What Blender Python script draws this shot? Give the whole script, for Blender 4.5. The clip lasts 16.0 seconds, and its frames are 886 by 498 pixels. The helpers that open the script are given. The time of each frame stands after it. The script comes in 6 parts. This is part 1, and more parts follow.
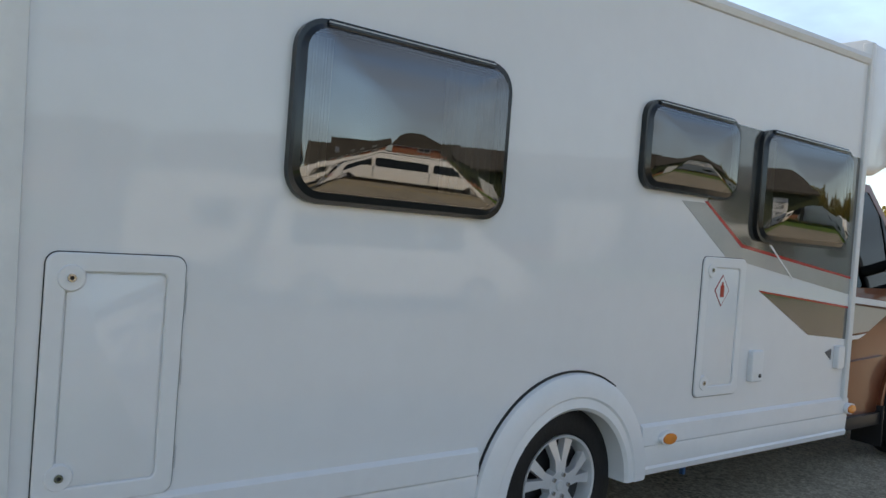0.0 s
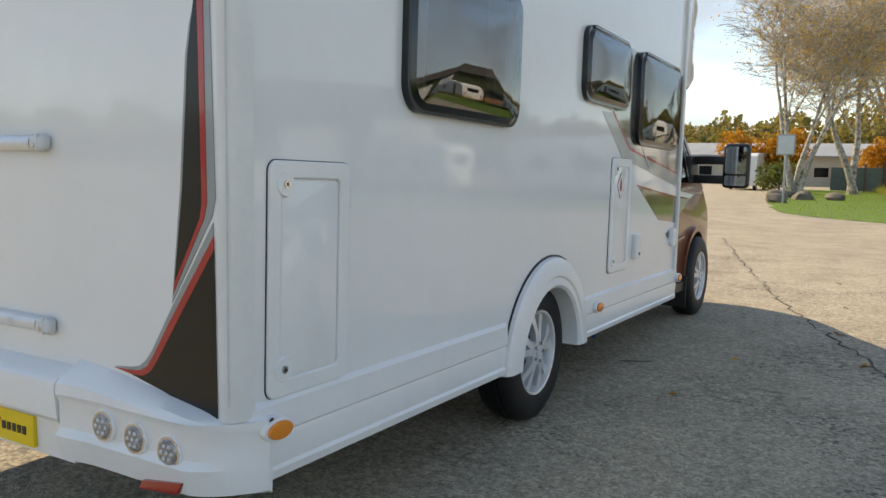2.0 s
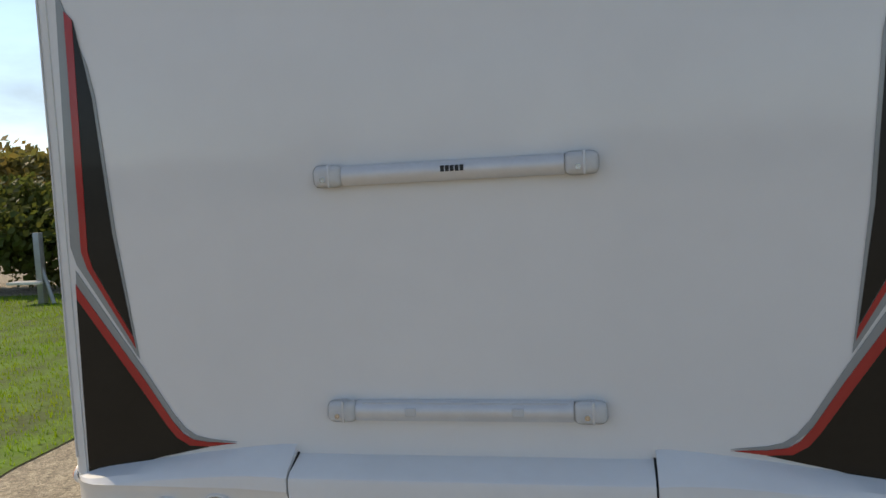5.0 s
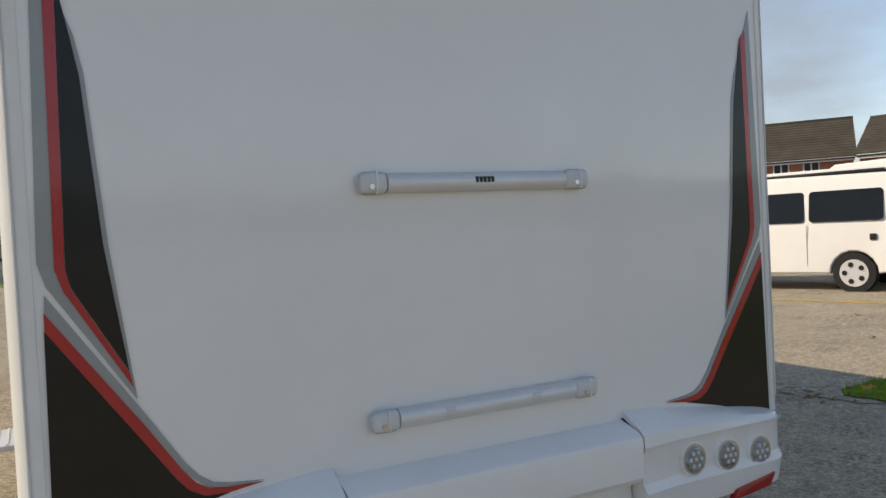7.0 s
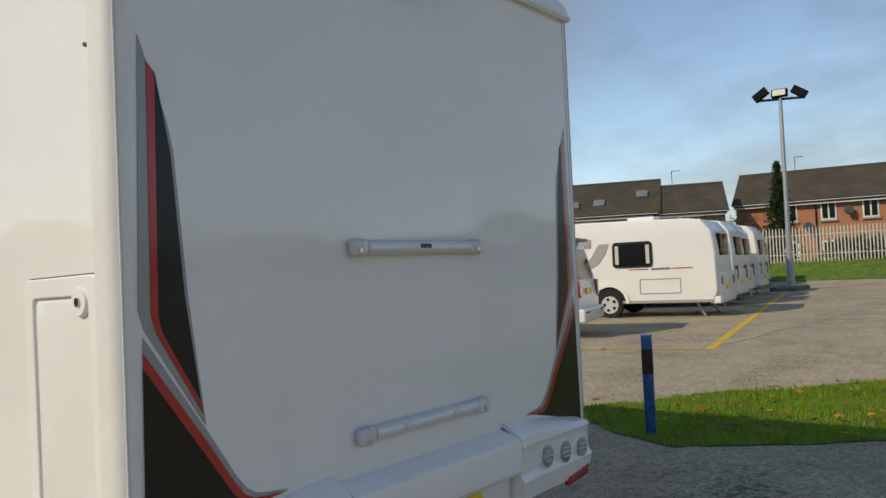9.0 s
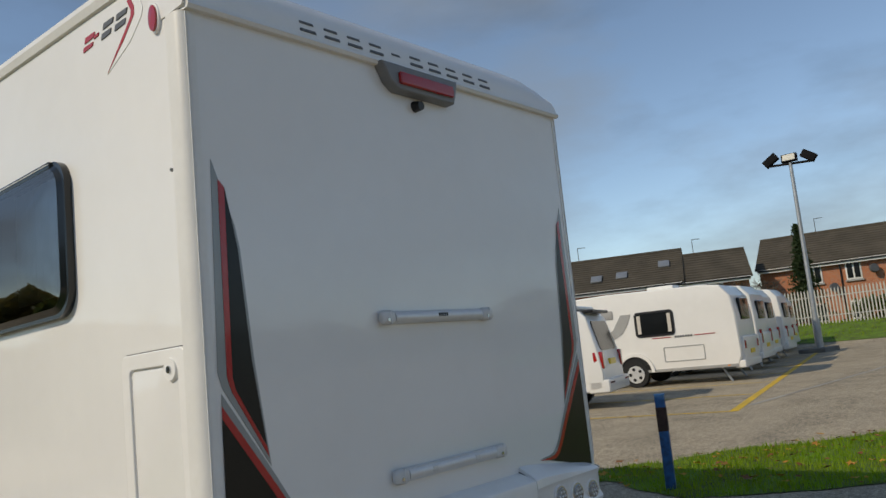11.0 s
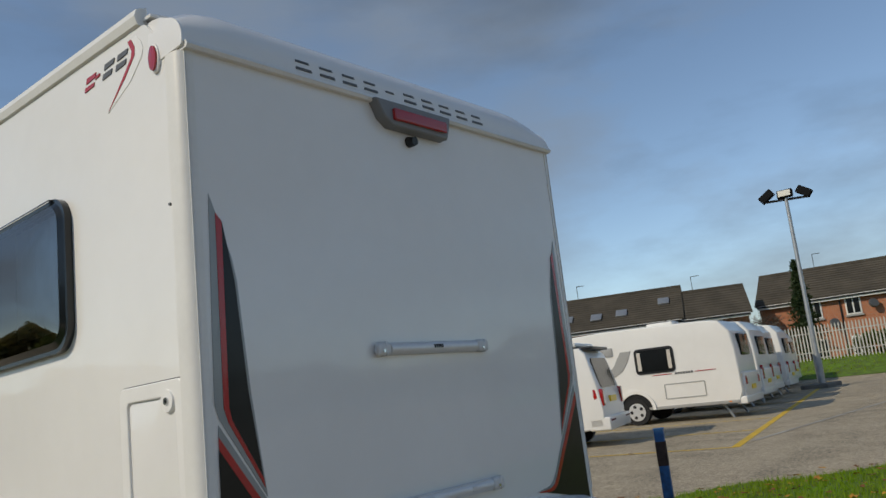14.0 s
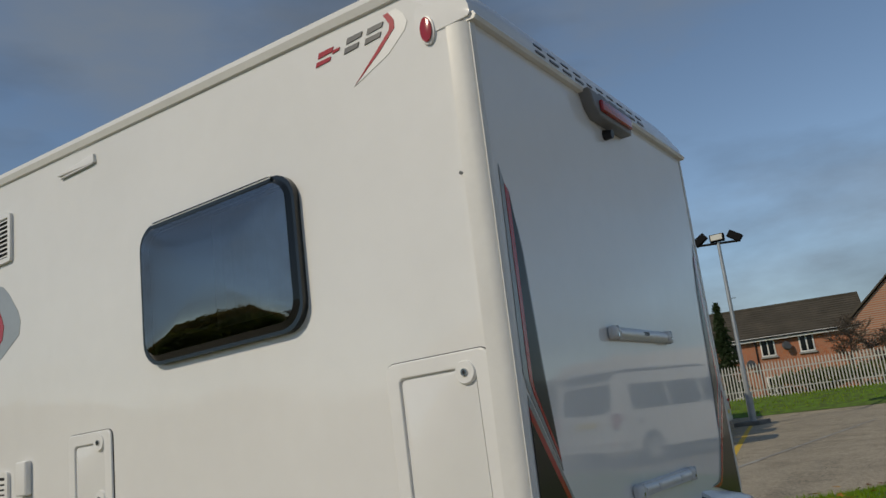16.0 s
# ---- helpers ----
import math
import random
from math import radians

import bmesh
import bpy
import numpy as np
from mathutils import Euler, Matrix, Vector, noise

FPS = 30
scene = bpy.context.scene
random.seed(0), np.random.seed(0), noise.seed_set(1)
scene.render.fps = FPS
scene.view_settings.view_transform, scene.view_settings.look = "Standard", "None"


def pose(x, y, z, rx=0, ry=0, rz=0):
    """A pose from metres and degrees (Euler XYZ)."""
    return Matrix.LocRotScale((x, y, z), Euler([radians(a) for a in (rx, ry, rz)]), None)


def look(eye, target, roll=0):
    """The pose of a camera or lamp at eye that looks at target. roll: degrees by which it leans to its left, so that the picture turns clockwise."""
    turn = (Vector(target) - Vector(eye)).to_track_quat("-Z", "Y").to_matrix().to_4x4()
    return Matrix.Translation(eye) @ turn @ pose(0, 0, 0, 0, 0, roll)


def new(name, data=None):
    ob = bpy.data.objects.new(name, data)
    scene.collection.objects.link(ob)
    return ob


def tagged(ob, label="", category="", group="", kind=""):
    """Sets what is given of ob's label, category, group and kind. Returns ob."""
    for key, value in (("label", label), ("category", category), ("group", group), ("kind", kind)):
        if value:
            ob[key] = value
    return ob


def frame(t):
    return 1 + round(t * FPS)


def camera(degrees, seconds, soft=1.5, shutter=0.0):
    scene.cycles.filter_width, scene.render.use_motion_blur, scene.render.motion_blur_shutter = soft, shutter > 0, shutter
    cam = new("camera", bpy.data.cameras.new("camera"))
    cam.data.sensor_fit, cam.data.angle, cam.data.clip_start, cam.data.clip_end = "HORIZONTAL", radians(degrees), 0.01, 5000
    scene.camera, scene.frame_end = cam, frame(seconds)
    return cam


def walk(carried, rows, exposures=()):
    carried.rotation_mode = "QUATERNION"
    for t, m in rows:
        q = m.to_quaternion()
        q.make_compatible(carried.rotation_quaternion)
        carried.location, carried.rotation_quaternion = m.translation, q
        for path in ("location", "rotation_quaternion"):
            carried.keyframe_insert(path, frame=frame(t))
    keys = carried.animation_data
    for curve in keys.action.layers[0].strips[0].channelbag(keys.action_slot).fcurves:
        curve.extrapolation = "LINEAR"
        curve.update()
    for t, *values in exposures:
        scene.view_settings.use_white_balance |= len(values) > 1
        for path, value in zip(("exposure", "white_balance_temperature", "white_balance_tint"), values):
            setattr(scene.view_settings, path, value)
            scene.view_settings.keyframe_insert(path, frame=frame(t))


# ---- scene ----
cam = camera(58.3, 16.0)
PATH = [
    (0, (3.566, -0.378, 1.55), (1.997, 0.861, 1.493), 3.6),
    (0.5, (3.455, -0.739, 1.511), (1.965, 0.588, 1.375), 1.1),
    (1, (3.215, -1.069, 1.457), (1.824, 0.35, 1.23), -1.8),
    (1.5, (3.047, -1.374, 1.469), (1.809, 0.179, 1.228), 1.5),
    (2, (2.794, -1.652, 1.405), (1.79, 0.066, 1.196), 1.2),
    (2.5, (2.407, -1.747, 1.406), (1.505, 0.021, 1.165), -0.4),
    (3, (2.016, -1.931, 1.401), (1.355, -0.049, 1.254), -0.1),
    (3.5, (1.611, -1.941, 1.36), (1.013, -0.041, 1.173), -1.1),
    (4, (1.173, -2.011, 1.352), (0.657, -0.083, 1.218), 0.1),
    (4.5, (0.777, -2.066, 1.343), (0.313, -0.12, 1.334), -0.7),
    (4.7, (0.62, -2.035, 1.41), (0.154, -0.095, 1.264), -2.6),
    (6.8, (-1.053, -1.922, 1.353), (-0.276, -0.085, 1.2), -0.3),
    (7, (-1.111, -1.928, 1.324), (-0.187, -0.155, 1.276), -3.0),
    (7.5, (-1.349, -1.81, 1.365), (-0.055, -0.285, 1.381), -2.4),
    (8, (-1.72, -1.8, 1.371), (-0.269, -0.423, 1.388), -2.4),
    (8.2, (-1.8, -1.801, 1.381), (-0.282, -0.498, 1.377), -1.7),
    (10.3, (-2.61, -2.135, 1.273), (-1.038, -0.914, 1.466), -4.6),
    (10.5, (-2.609, -2.173, 1.262), (-1.066, -0.92, 1.48), -3.7),
    (11, (-2.572, -2.253, 1.281), (-1.052, -0.98, 1.547), -5.7),
    (11.5, (-2.56, -2.24, 1.277), (-1.064, -0.944, 1.56), -4.8),
    (12, (-2.569, -2.231, 1.272), (-1.081, -0.927, 1.567), -3.6),
    (12.5, (-2.578, -2.239, 1.28), (-1.093, -0.932, 1.577), -2.5),
    (13, (-2.603, -2.288, 1.262), (-1.097, -1.025, 1.629), -3.4),
    (13.5, (-2.602, -2.306, 1.262), (-1.083, -1.041, 1.57), -3.5),
    (14, (-2.594, -2.292, 1.238), (-1.078, -1.039, 1.603), -6.4),
    (14.5, (-2.709, -2.136, 1.204), (-1.255, -0.797, 1.511), -1.2),
    (15, (-2.919, -1.872, 1.192), (-1.447, -0.542, 1.452), -3.1),
    (15.5, (-3.095, -1.571, 1.16), (-1.564, -0.331, 1.503), -5.4),
    (16, (-3.34, -1.242, 1.147), (-1.704, -0.181, 1.593), -6.7),
]
walk(cam, [(t, look(eye, target, roll)) for t, eye, target, roll in PATH],
     exposures=[(0, 0.95, 7800, 10), (1.5, 1.06, 8150, 10), (2.4, 1.14, 8300, 10), (3.0, 1.03, 8150, 10), (4.7, 0.5, 7800, 11), (6.8, 0.34, 7700, 11), (7.1, 0.58, 7800, 11), (8.2, 0.3, 7600, 8), (10.5, -0.02, 7350, 8), (12.5, -0.11, 7050, 7), (14.5, -0.13, 7050, 7), (16, -0.45, 7100, 7)])


# world, sun, exposure
SUN_AZ = Vector((-0.91, 0.41, 0)).normalized()
SUN_EL = radians(36)
world = bpy.data.worlds.new("world")
scene.world = world
world.use_nodes = True
wt = world.node_tree
sky = wt.nodes.new("ShaderNodeTexSky")
sky.sky_type, sky.sun_disc = "NISHITA", False
sky.sun_elevation, sky.sun_rotation = SUN_EL, math.atan2(SUN_AZ.x, SUN_AZ.y)
sky.dust_density, sky.ozone_density, sky.altitude = 0.1, 2.5, 1200
bg = wt.nodes["Background"]
tc, mp, cn, ramp, mixn = (wt.nodes.new("ShaderNode" + n) for n in ("TexCoord", "Mapping", "TexNoise", "ValToRGB", "MixRGB"))
mp.inputs["Scale"].default_value = (1.2, 1.2, 3.2)
mp.inputs["Location"].default_value = (2.3, 0.4, 1.1)
cn.inputs["Scale"].default_value, cn.inputs["Detail"].default_value, cn.inputs["Roughness"].default_value = 1.7, 7, 0.55
ramp.color_ramp.elements[0].position, ramp.color_ramp.elements[1].position = 0.46, 0.72
ramp.color_ramp.elements[1].color = (0.8, 0.8, 0.8, 1)
ramp.color_ramp.elements[0].color = (0.06, 0.06, 0.06, 1)
mixn.inputs[2].default_value = (1.6, 1.9, 2.4, 1)
wt.links.new(tc.outputs["Generated"], mp.inputs["Vector"])
wt.links.new(mp.outputs[0], cn.inputs["Vector"])
# a bank of cloud thickens towards the horizon
sx_, inv, pw, ad = (wt.nodes.new("ShaderNode" + n) for n in ("SeparateXYZ", "Math", "Math", "Math"))
inv.operation, pw.operation, ad.operation = "SUBTRACT", "POWER", "MULTIPLY_ADD"
inv.inputs[0].default_value, inv.use_clamp = 1.0, True
pw.inputs[1].default_value, ad.inputs[1].default_value = 5.0, 0.14
wt.links.new(tc.outputs["Generated"], sx_.inputs[0])
wt.links.new(sx_.outputs["Z"], inv.inputs[1])
wt.links.new(inv.outputs[0], pw.inputs[0])
wt.links.new(pw.outputs[0], ad.inputs[0])
wt.links.new(cn.outputs[0], ad.inputs[2])
wt.links.new(ad.outputs[0], ramp.inputs[0])
wt.links.new(ramp.outputs[0], mixn.inputs[0])
wt.links.new(sky.outputs[0], mixn.inputs[1])
# heavier grey-blue clouds drift among the white ones
gm, gn, gr, gx = (wt.nodes.new("ShaderNode" + n) for n in ("Mapping", "TexNoise", "ValToRGB", "MixRGB"))
gm.inputs["Scale"].default_value, gm.inputs["Location"].default_value = (1.0, 1.0, 2.8), (7.1, 3.3, 0.6)
gn.inputs["Scale"].default_value, gn.inputs["Detail"].default_value, gn.inputs["Roughness"].default_value = 2.3, 8, 0.52
gr.color_ramp.elements[0].position, gr.color_ramp.elements[1].position = 0.52, 0.72
gr.color_ramp.elements[1].color = (0.5, 0.5, 0.5, 1)
gx.inputs[2].default_value = (0.62, 0.82, 1.15, 1)
wt.links.new(tc.outputs["Generated"], gm.inputs["Vector"])
wt.links.new(gm.outputs[0], gn.inputs["Vector"])
wt.links.new(gn.outputs[0], gr.inputs[0])
wt.links.new(gr.outputs[0], gx.inputs[0])
wt.links.new(mixn.outputs[0], gx.inputs[1])
wt.links.new(gx.outputs[0], bg.inputs[0])
bg.inputs[1].default_value = 0.15
sun = new("sun", bpy.data.lights.new("sun", "SUN"))
sun.data.energy, sun.data.angle, sun.data.color = 2.85, radians(0.6), (1, 0.9, 0.76)
sun.matrix_world = look(Vector((0, 0, 0)), -(SUN_AZ * math.cos(SUN_EL) + Vector((0, 0, math.sin(SUN_EL)))))


# materials
def mat(name, col, rough=0.5, metal=0.0, spec=0.5, var=0.0, scale=8.0, bump=0.0, bscale=60.0, coat=0.0, col2=None, rnd=0.0, rvar=0.0, ior=1.45):
    m = bpy.data.materials.new(name)
    m.use_nodes = True
    nt = m.node_tree
    b = nt.nodes["Principled BSDF"]
    b.inputs["Base Color"].default_value = (*col, 1)
    b.inputs["Roughness"].default_value = rough
    b.inputs["Metallic"].default_value = metal
    b.inputs["IOR"].default_value = ior
    b.inputs["Specular IOR Level"].default_value = spec
    b.inputs["Coat Weight"].default_value = coat
    b.inputs["Coat Roughness"].default_value = 0.04
    geo = nt.nodes.new("ShaderNodeNewGeometry")
    if var or col2:
        n1, n2 = nt.nodes.new("ShaderNodeTexNoise"), nt.nodes.new("ShaderNodeTexNoise")
        for n, s in ((n1, scale), (n2, scale * 7.3)):
            n.inputs["Scale"].default_value, n.inputs["Detail"].default_value = s, 6
            nt.links.new(geo.outputs["Position"], n.inputs["Vector"])
        add = nt.nodes.new("ShaderNodeMath")
        add.operation = "MULTIPLY_ADD"
        add.inputs[1].default_value = 0.45
        nt.links.new(n2.outputs[0], add.inputs[0])
        nt.links.new(n1.outputs[0], add.inputs[2])
        mr = nt.nodes.new("ShaderNodeMapRange")
        mr.inputs[1].default_value, mr.inputs[2].default_value = 0.5, 0.95
        nt.links.new(add.outputs[0], mr.inputs[0])
        mx = nt.nodes.new("ShaderNodeMixRGB")
        c2 = col2 or tuple(c * (1 - var) for c in col)
        mx.inputs[1].default_value, mx.inputs[2].default_value = (*col, 1), (*c2, 1)
        nt.links.new(mr.outputs[0], mx.inputs[0])
        last = mx.outputs[0]
        if rnd:
            oi = nt.nodes.new("ShaderNodeObjectInfo")
            hs = nt.nodes.new("ShaderNodeHueSaturation")
            r2 = nt.nodes.new("ShaderNodeMapRange")
            r2.inputs[3].default_value, r2.inputs[4].default_value = 1 - rnd, 1 + rnd
            nt.links.new(oi.outputs["Random"], r2.inputs[0])
            nt.links.new(r2.outputs[0], hs.inputs["Value"])
            nt.links.new(last, hs.inputs["Color"])
            last = hs.outputs[0]
        nt.links.new(last, b.inputs["Base Color"])
        if rvar:
            r3 = nt.nodes.new("ShaderNodeMapRange")
            r3.inputs[3].default_value, r3.inputs[4].default_value = rough, min(1, rough + rvar)
            nt.links.new(n1.outputs[0], r3.inputs[0])
            nt.links.new(r3.outputs[0], b.inputs["Roughness"])
    if bump:
        nb, bp = nt.nodes.new("ShaderNodeTexNoise"), nt.nodes.new("ShaderNodeBump")
        nb.inputs["Scale"].default_value, nb.inputs["Detail"].default_value = bscale, 5
        nt.links.new(geo.outputs["Position"], nb.inputs["Vector"])
        bp.inputs["Strength"].default_value, bp.inputs["Distance"].default_value = bump, 0.02
        nt.links.new(nb.outputs[0], bp.inputs["Height"])
        nt.links.new(bp.outputs[0], b.inputs["Normal"])
    return m


def leafy(name, col, col2, scale=0.6):
    """Thin leaves that let light through."""
    m = mat(name, col, 0.6, var=0.5, scale=scale, col2=col2)
    nt = m.node_tree
    b, o = nt.nodes["Principled BSDF"], nt.nodes["Material Output"]
    tr, mx = nt.nodes.new("ShaderNodeBsdfTranslucent"), nt.nodes.new("ShaderNodeMixShader")
    mx.inputs[0].default_value = 0.5
    nt.links.new(b.inputs["Base Color"].links[0].from_socket, tr.inputs[0])
    nt.links.new(b.outputs[0], mx.inputs[1])
    nt.links.new(tr.outputs[0], mx.inputs[2])
    nt.links.new(mx.outputs[0], o.inputs[0])
    return m


def pane_material(name, tint, ior=1.8, rough=0.015):
    m = bpy.data.materials.new(name)
    m.use_nodes = True
    nt = m.node_tree
    nt.nodes.clear()
    o, mix, tr, gl, fr = (nt.nodes.new("ShaderNode" + n) for n in ("OutputMaterial", "MixShader", "BsdfTransparent", "BsdfGlossy", "Fresnel"))
    tr.inputs[0].default_value = (*tint, 1)
    gl.inputs["Roughness"].default_value = rough
    fr.inputs[0].default_value = ior
    nt.links.new(fr.outputs[0], mix.inputs[0])
    nt.links.new(tr.outputs[0], mix.inputs[1])
    nt.links.new(gl.outputs[0], mix.inputs[2])
    nt.links.new(mix.outputs[0], o.inputs[0])
    return m


WHITE = mat("gelcoat_white", (0.78, 0.78, 0.77), 0.4, spec=0.12, var=0.05, scale=1.4, bump=0.003, bscale=1.2, coat=0.9, rvar=0.08)
WHITE2 = mat("white_plastic", (0.8, 0.8, 0.79), 0.32, var=0.06, scale=3, coat=0.3)
TRIM = mat("white_trim", (0.74, 0.74, 0.72), 0.35, var=0.08, scale=5)
GREYD = mat("decal_grey", (0.3, 0.32, 0.32), 0.25, coat=0.4, var=0.08, scale=6)
SILVERD = mat("decal_silver", (0.42, 0.43, 0.42), 0.3, metal=0.4, coat=0.4, var=0.08, scale=6)
DARKD = mat("decal_dark", (0.014, 0.013, 0.011), 0.28, coat=0.12, spec=0.35, var=0.3, scale=9)
BRONZED = mat("decal_bronze", (0.13, 0.13, 0.12), 0.14, metal=0.5, coat=0.9, var=0.12, scale=5)
REDD = mat("decal_red", (0.42, 0.02, 0.02), 0.25, coat=0.5, var=0.1, scale=9)
SEAL = mat("black_rubber", (0.012, 0.013, 0.014), 0.4, var=0.25, scale=20)
FRAME = mat("window_frame_black", (0.008, 0.011, 0.012), 0.2, coat=0.25, var=0.2, scale=12)
PANE = pane_material("tinted_acrylic", (0.5, 0.52, 0.53), 2.9)
CARGLASS = pane_material("car_glass", (0.22, 0.26, 0.25), 1.6)
# dark tone for the painted shade behind window panes and for cab parts
INSIDE = mat("dark_interior_shade", (0.07, 0.066, 0.06), 0.8, var=0.3, scale=5)
CURTAIN = mat("curtain_cloth", (0.6, 0.56, 0.5), 0.9, var=0.15, scale=14)
TYRE = mat("tyre_rubber", (0.009, 0.009, 0.01), 0.55, var=0.35, scale=18, bump=0.15, bscale=90)
ALLOY = mat("silver_alloy", (0.72, 0.73, 0.74), 0.3, metal=0.35, coat=0.4, var=0.08, scale=20)
ALU = mat("anodised_aluminium", (0.68, 0.69, 0.70), 0.38, metal=0.3, var=0.08, scale=18)
GREYP = mat("grey_plastic", (0.62, 0.63, 0.63), 0.42, var=0.1, scale=16)
DGREY = mat("dark_grey_plastic", (0.1, 0.105, 0.11), 0.38, var=0.15, scale=16)
BLACK = mat("black_plastic", (0.014, 0.014, 0.015), 0.4, var=0.25, scale=16)
ORANGE = mat("amber_lens", (0.85, 0.25, 0.02), 0.15, coat=0.7, var=0.1, scale=30)
REDL = mat("red_lens", (0.38, 0.012, 0.012), 0.12, coat=0.8, var=0.15, scale=30)
LENS = mat("clear_lamp_lens", (0.5, 0.52, 0.54), 0.12, metal=0.8, coat=0.8, var=0.75, scale=70, bump=0.6, bscale=120)
YELLOW = mat("yellow_plate", (0.85, 0.6, 0.02), 0.35, var=0.06, scale=12)
BROWNP = mat("copper_brown_paint", (0.19, 0.055, 0.02), 0.3, metal=0.35, coat=0.5, var=0.12, scale=2)
BLUEP = mat("blue_paint", (0.02, 0.13, 0.36), 0.5, var=0.35, scale=20, col2=(0.015, 0.06, 0.14))
LOCKM = mat("chrome", (0.6, 0.6, 0.6), 0.2, metal=1.0, var=0.1, scale=50)


# helpers of this scene
def thing(name, label, category, m=None, group="", kind=""):
    ob = new(name)
    ob.empty_display_size = 0.2
    if m is not None:
        ob.matrix_world = m
    return tagged(ob, label, category, group, kind)


def mesh_of(name, bm, material, smooth=35):
    bmesh.ops.recalc_face_normals(bm, faces=bm.faces)
    me = bpy.data.meshes.new(name)
    bm.to_mesh(me)
    bm.free()
    if smooth:
        for p in me.polygons:
            p.use_smooth = True
        me.set_sharp_from_angle(angle=radians(smooth))
    for mm in (material if isinstance(material, (list, tuple)) else [material]):
        me.materials.append(mm)
    return me


def part(name, bm, material, parent, label="", smooth=35):
    ob = new(name, mesh_of(name, bm, material, smooth))
    ob.parent = parent
    return tagged(ob, label)


def solo(name, bm, material, label, category, kind="", group="", m=None, smooth=35):
    ob = new(name, mesh_of(name, bm, material, smooth))
    if m is not None:
        ob.matrix_world = m
    return tagged(ob, label, category, group, kind)


def box(bm, x0, x1, y0, y1, z0, z1, bevel=0.0, seg=2):
    r = bmesh.ops.create_cube(bm, size=1)
    for v in r["verts"]:
        v.co = Vector(((x0 + x1) / 2 + v.co.x * (x1 - x0), (y0 + y1) / 2 + v.co.y * (y1 - y0), (z0 + z1) / 2 + v.co.z * (z1 - z0)))
    if bevel:
        es = {e for v in r["verts"] for e in v.link_edges}
        bmesh.ops.bevel(bm, geom=list(es), offset=bevel, segments=seg, profile=0.6, affect="EDGES")
    return bm


def cyl(bm, p0, p1, r0, r1=None, seg=20, cap=True):
    p0, p1 = Vector(p0), Vector(p1)
    d = p1 - p0
    m = Matrix.Translation((p0 + p1) / 2) @ d.to_track_quat("Z", "Y").to_matrix().to_4x4()
    bmesh.ops.create_cone(bm, cap_ends=cap, segments=seg, radius1=r0, radius2=r0 if r1 is None else r1, depth=d.length, matrix=m)
    return bm


def prism(bm, pts, a0, a1, axis="x", bevel=0.0, seg=2):
    """A polygon of two coordinates pushed from a0 to a1 along an axis."""
    def at(p, a):
        return {"x": (a, p[0], p[1]), "y": (p[0], a, p[1]), "z": (p[0], p[1], a)}[axis]
    lo = [bm.verts.new(at(p, a0)) for p in pts]
    hi = [bm.verts.new(at(p, a1)) for p in pts]
    n = len(pts)
    fs = [bm.faces.new(lo), bm.faces.new(hi)]
    for i in range(n):
        bm.faces.new((lo[i], lo[(i + 1) % n], hi[(i + 1) % n], hi[i]))
    if bevel:
        es = {e for f in fs for e in f.edges}
        bmesh.ops.recalc_face_normals(bm, faces=bm.faces)
        bmesh.ops.bevel(bm, geom=list(es), offset=bevel, segments=seg, profile=0.6, affect="EDGES")
    return bm


def rounded(u0, u1, v0, v1, r, n=7):
    out = []
    for cx, cy, a in ((u1 - r, v1 - r, 0), (u0 + r, v1 - r, 90), (u0 + r, v0 + r, 180), (u1 - r, v0 + r, 270)):
        for i in range(n):
            t = radians(a + 90 * i / (n - 1))
            out.append((cx + r * math.cos(t), cy + r * math.sin(t)))
    return out


def ring(bm, outer, inner, a0, a1, axis="x"):
    """A frame between two outlines of equally many points."""
    def at(p, a):
        return {"x": (a, p[0], p[1]), "y": (p[0], a, p[1]), "z": (p[0], p[1], a)}[axis]
    vs = [[bm.verts.new(at(p, a)) for p in pl] for pl, a in ((outer, a0), (outer, a1), (inner, a1), (inner, a0))]
    n = len(outer)
    for k in range(4):
        q, w = vs[k], vs[(k + 1) % 4]
        for i in range(n):
            bm.faces.new((q[i], q[(i + 1) % n], w[(i + 1) % n], w[i]))
    return bm


def B():
    return bmesh.new()


def tube(bm, pts, r, seg=8):
    for a, b in zip(pts[:-1], pts[1:]):
        cyl(bm, a, b, r, seg=seg)
    return bm


def shell(bm, thick):
    """Give an open sheet a back side and rims."""
    bm.normal_update()
    front = bm.faces[:]
    rims = [e for e in bm.edges if len(e.link_faces) == 1]
    back = {v: v.co - v.normal * thick for v in bm.verts}
    back = {v: bm.verts.new(co) for v, co in back.items()}
    pairs = []
    for e in rims:
        a, b = e.link_loops[0].vert, e.link_loops[0].link_loop_next.vert
        pairs.append((a, b))
    for f in front:
        bm.faces.new([back[v] for v in reversed(f.verts[:])])
    for a, b in pairs:
        bm.faces.new((b, a, back[a], back[b]))
    bmesh.ops.recalc_face_normals(bm, faces=bm.faces[:])
    return bm


# the motorhome: rear wall at y = 0, front towards +y
HW = 1.145
def roof_z(y):
    return 2.72 + 0.028 * y
def rear_y(z):
    return -0.03 - 0.0185 * z
def lift(z):
    """Heights on the rear wall, spread about the rack rail."""
    knots = ((0.3, -0.037), (0.56, -0.030), (0.72, -0.026), (0.96, -0.018), (1.22, -0.012), (1.42, 0.0), (1.95, 0.018), (2.29, 0.047), (3.0, 0.047))
    for (a, da), (b, db) in zip(knots[:-1], knots[1:]):
        if z <= b:
            return z + da + (db - da) * (z - a) / (b - a)
    return z + 0.047

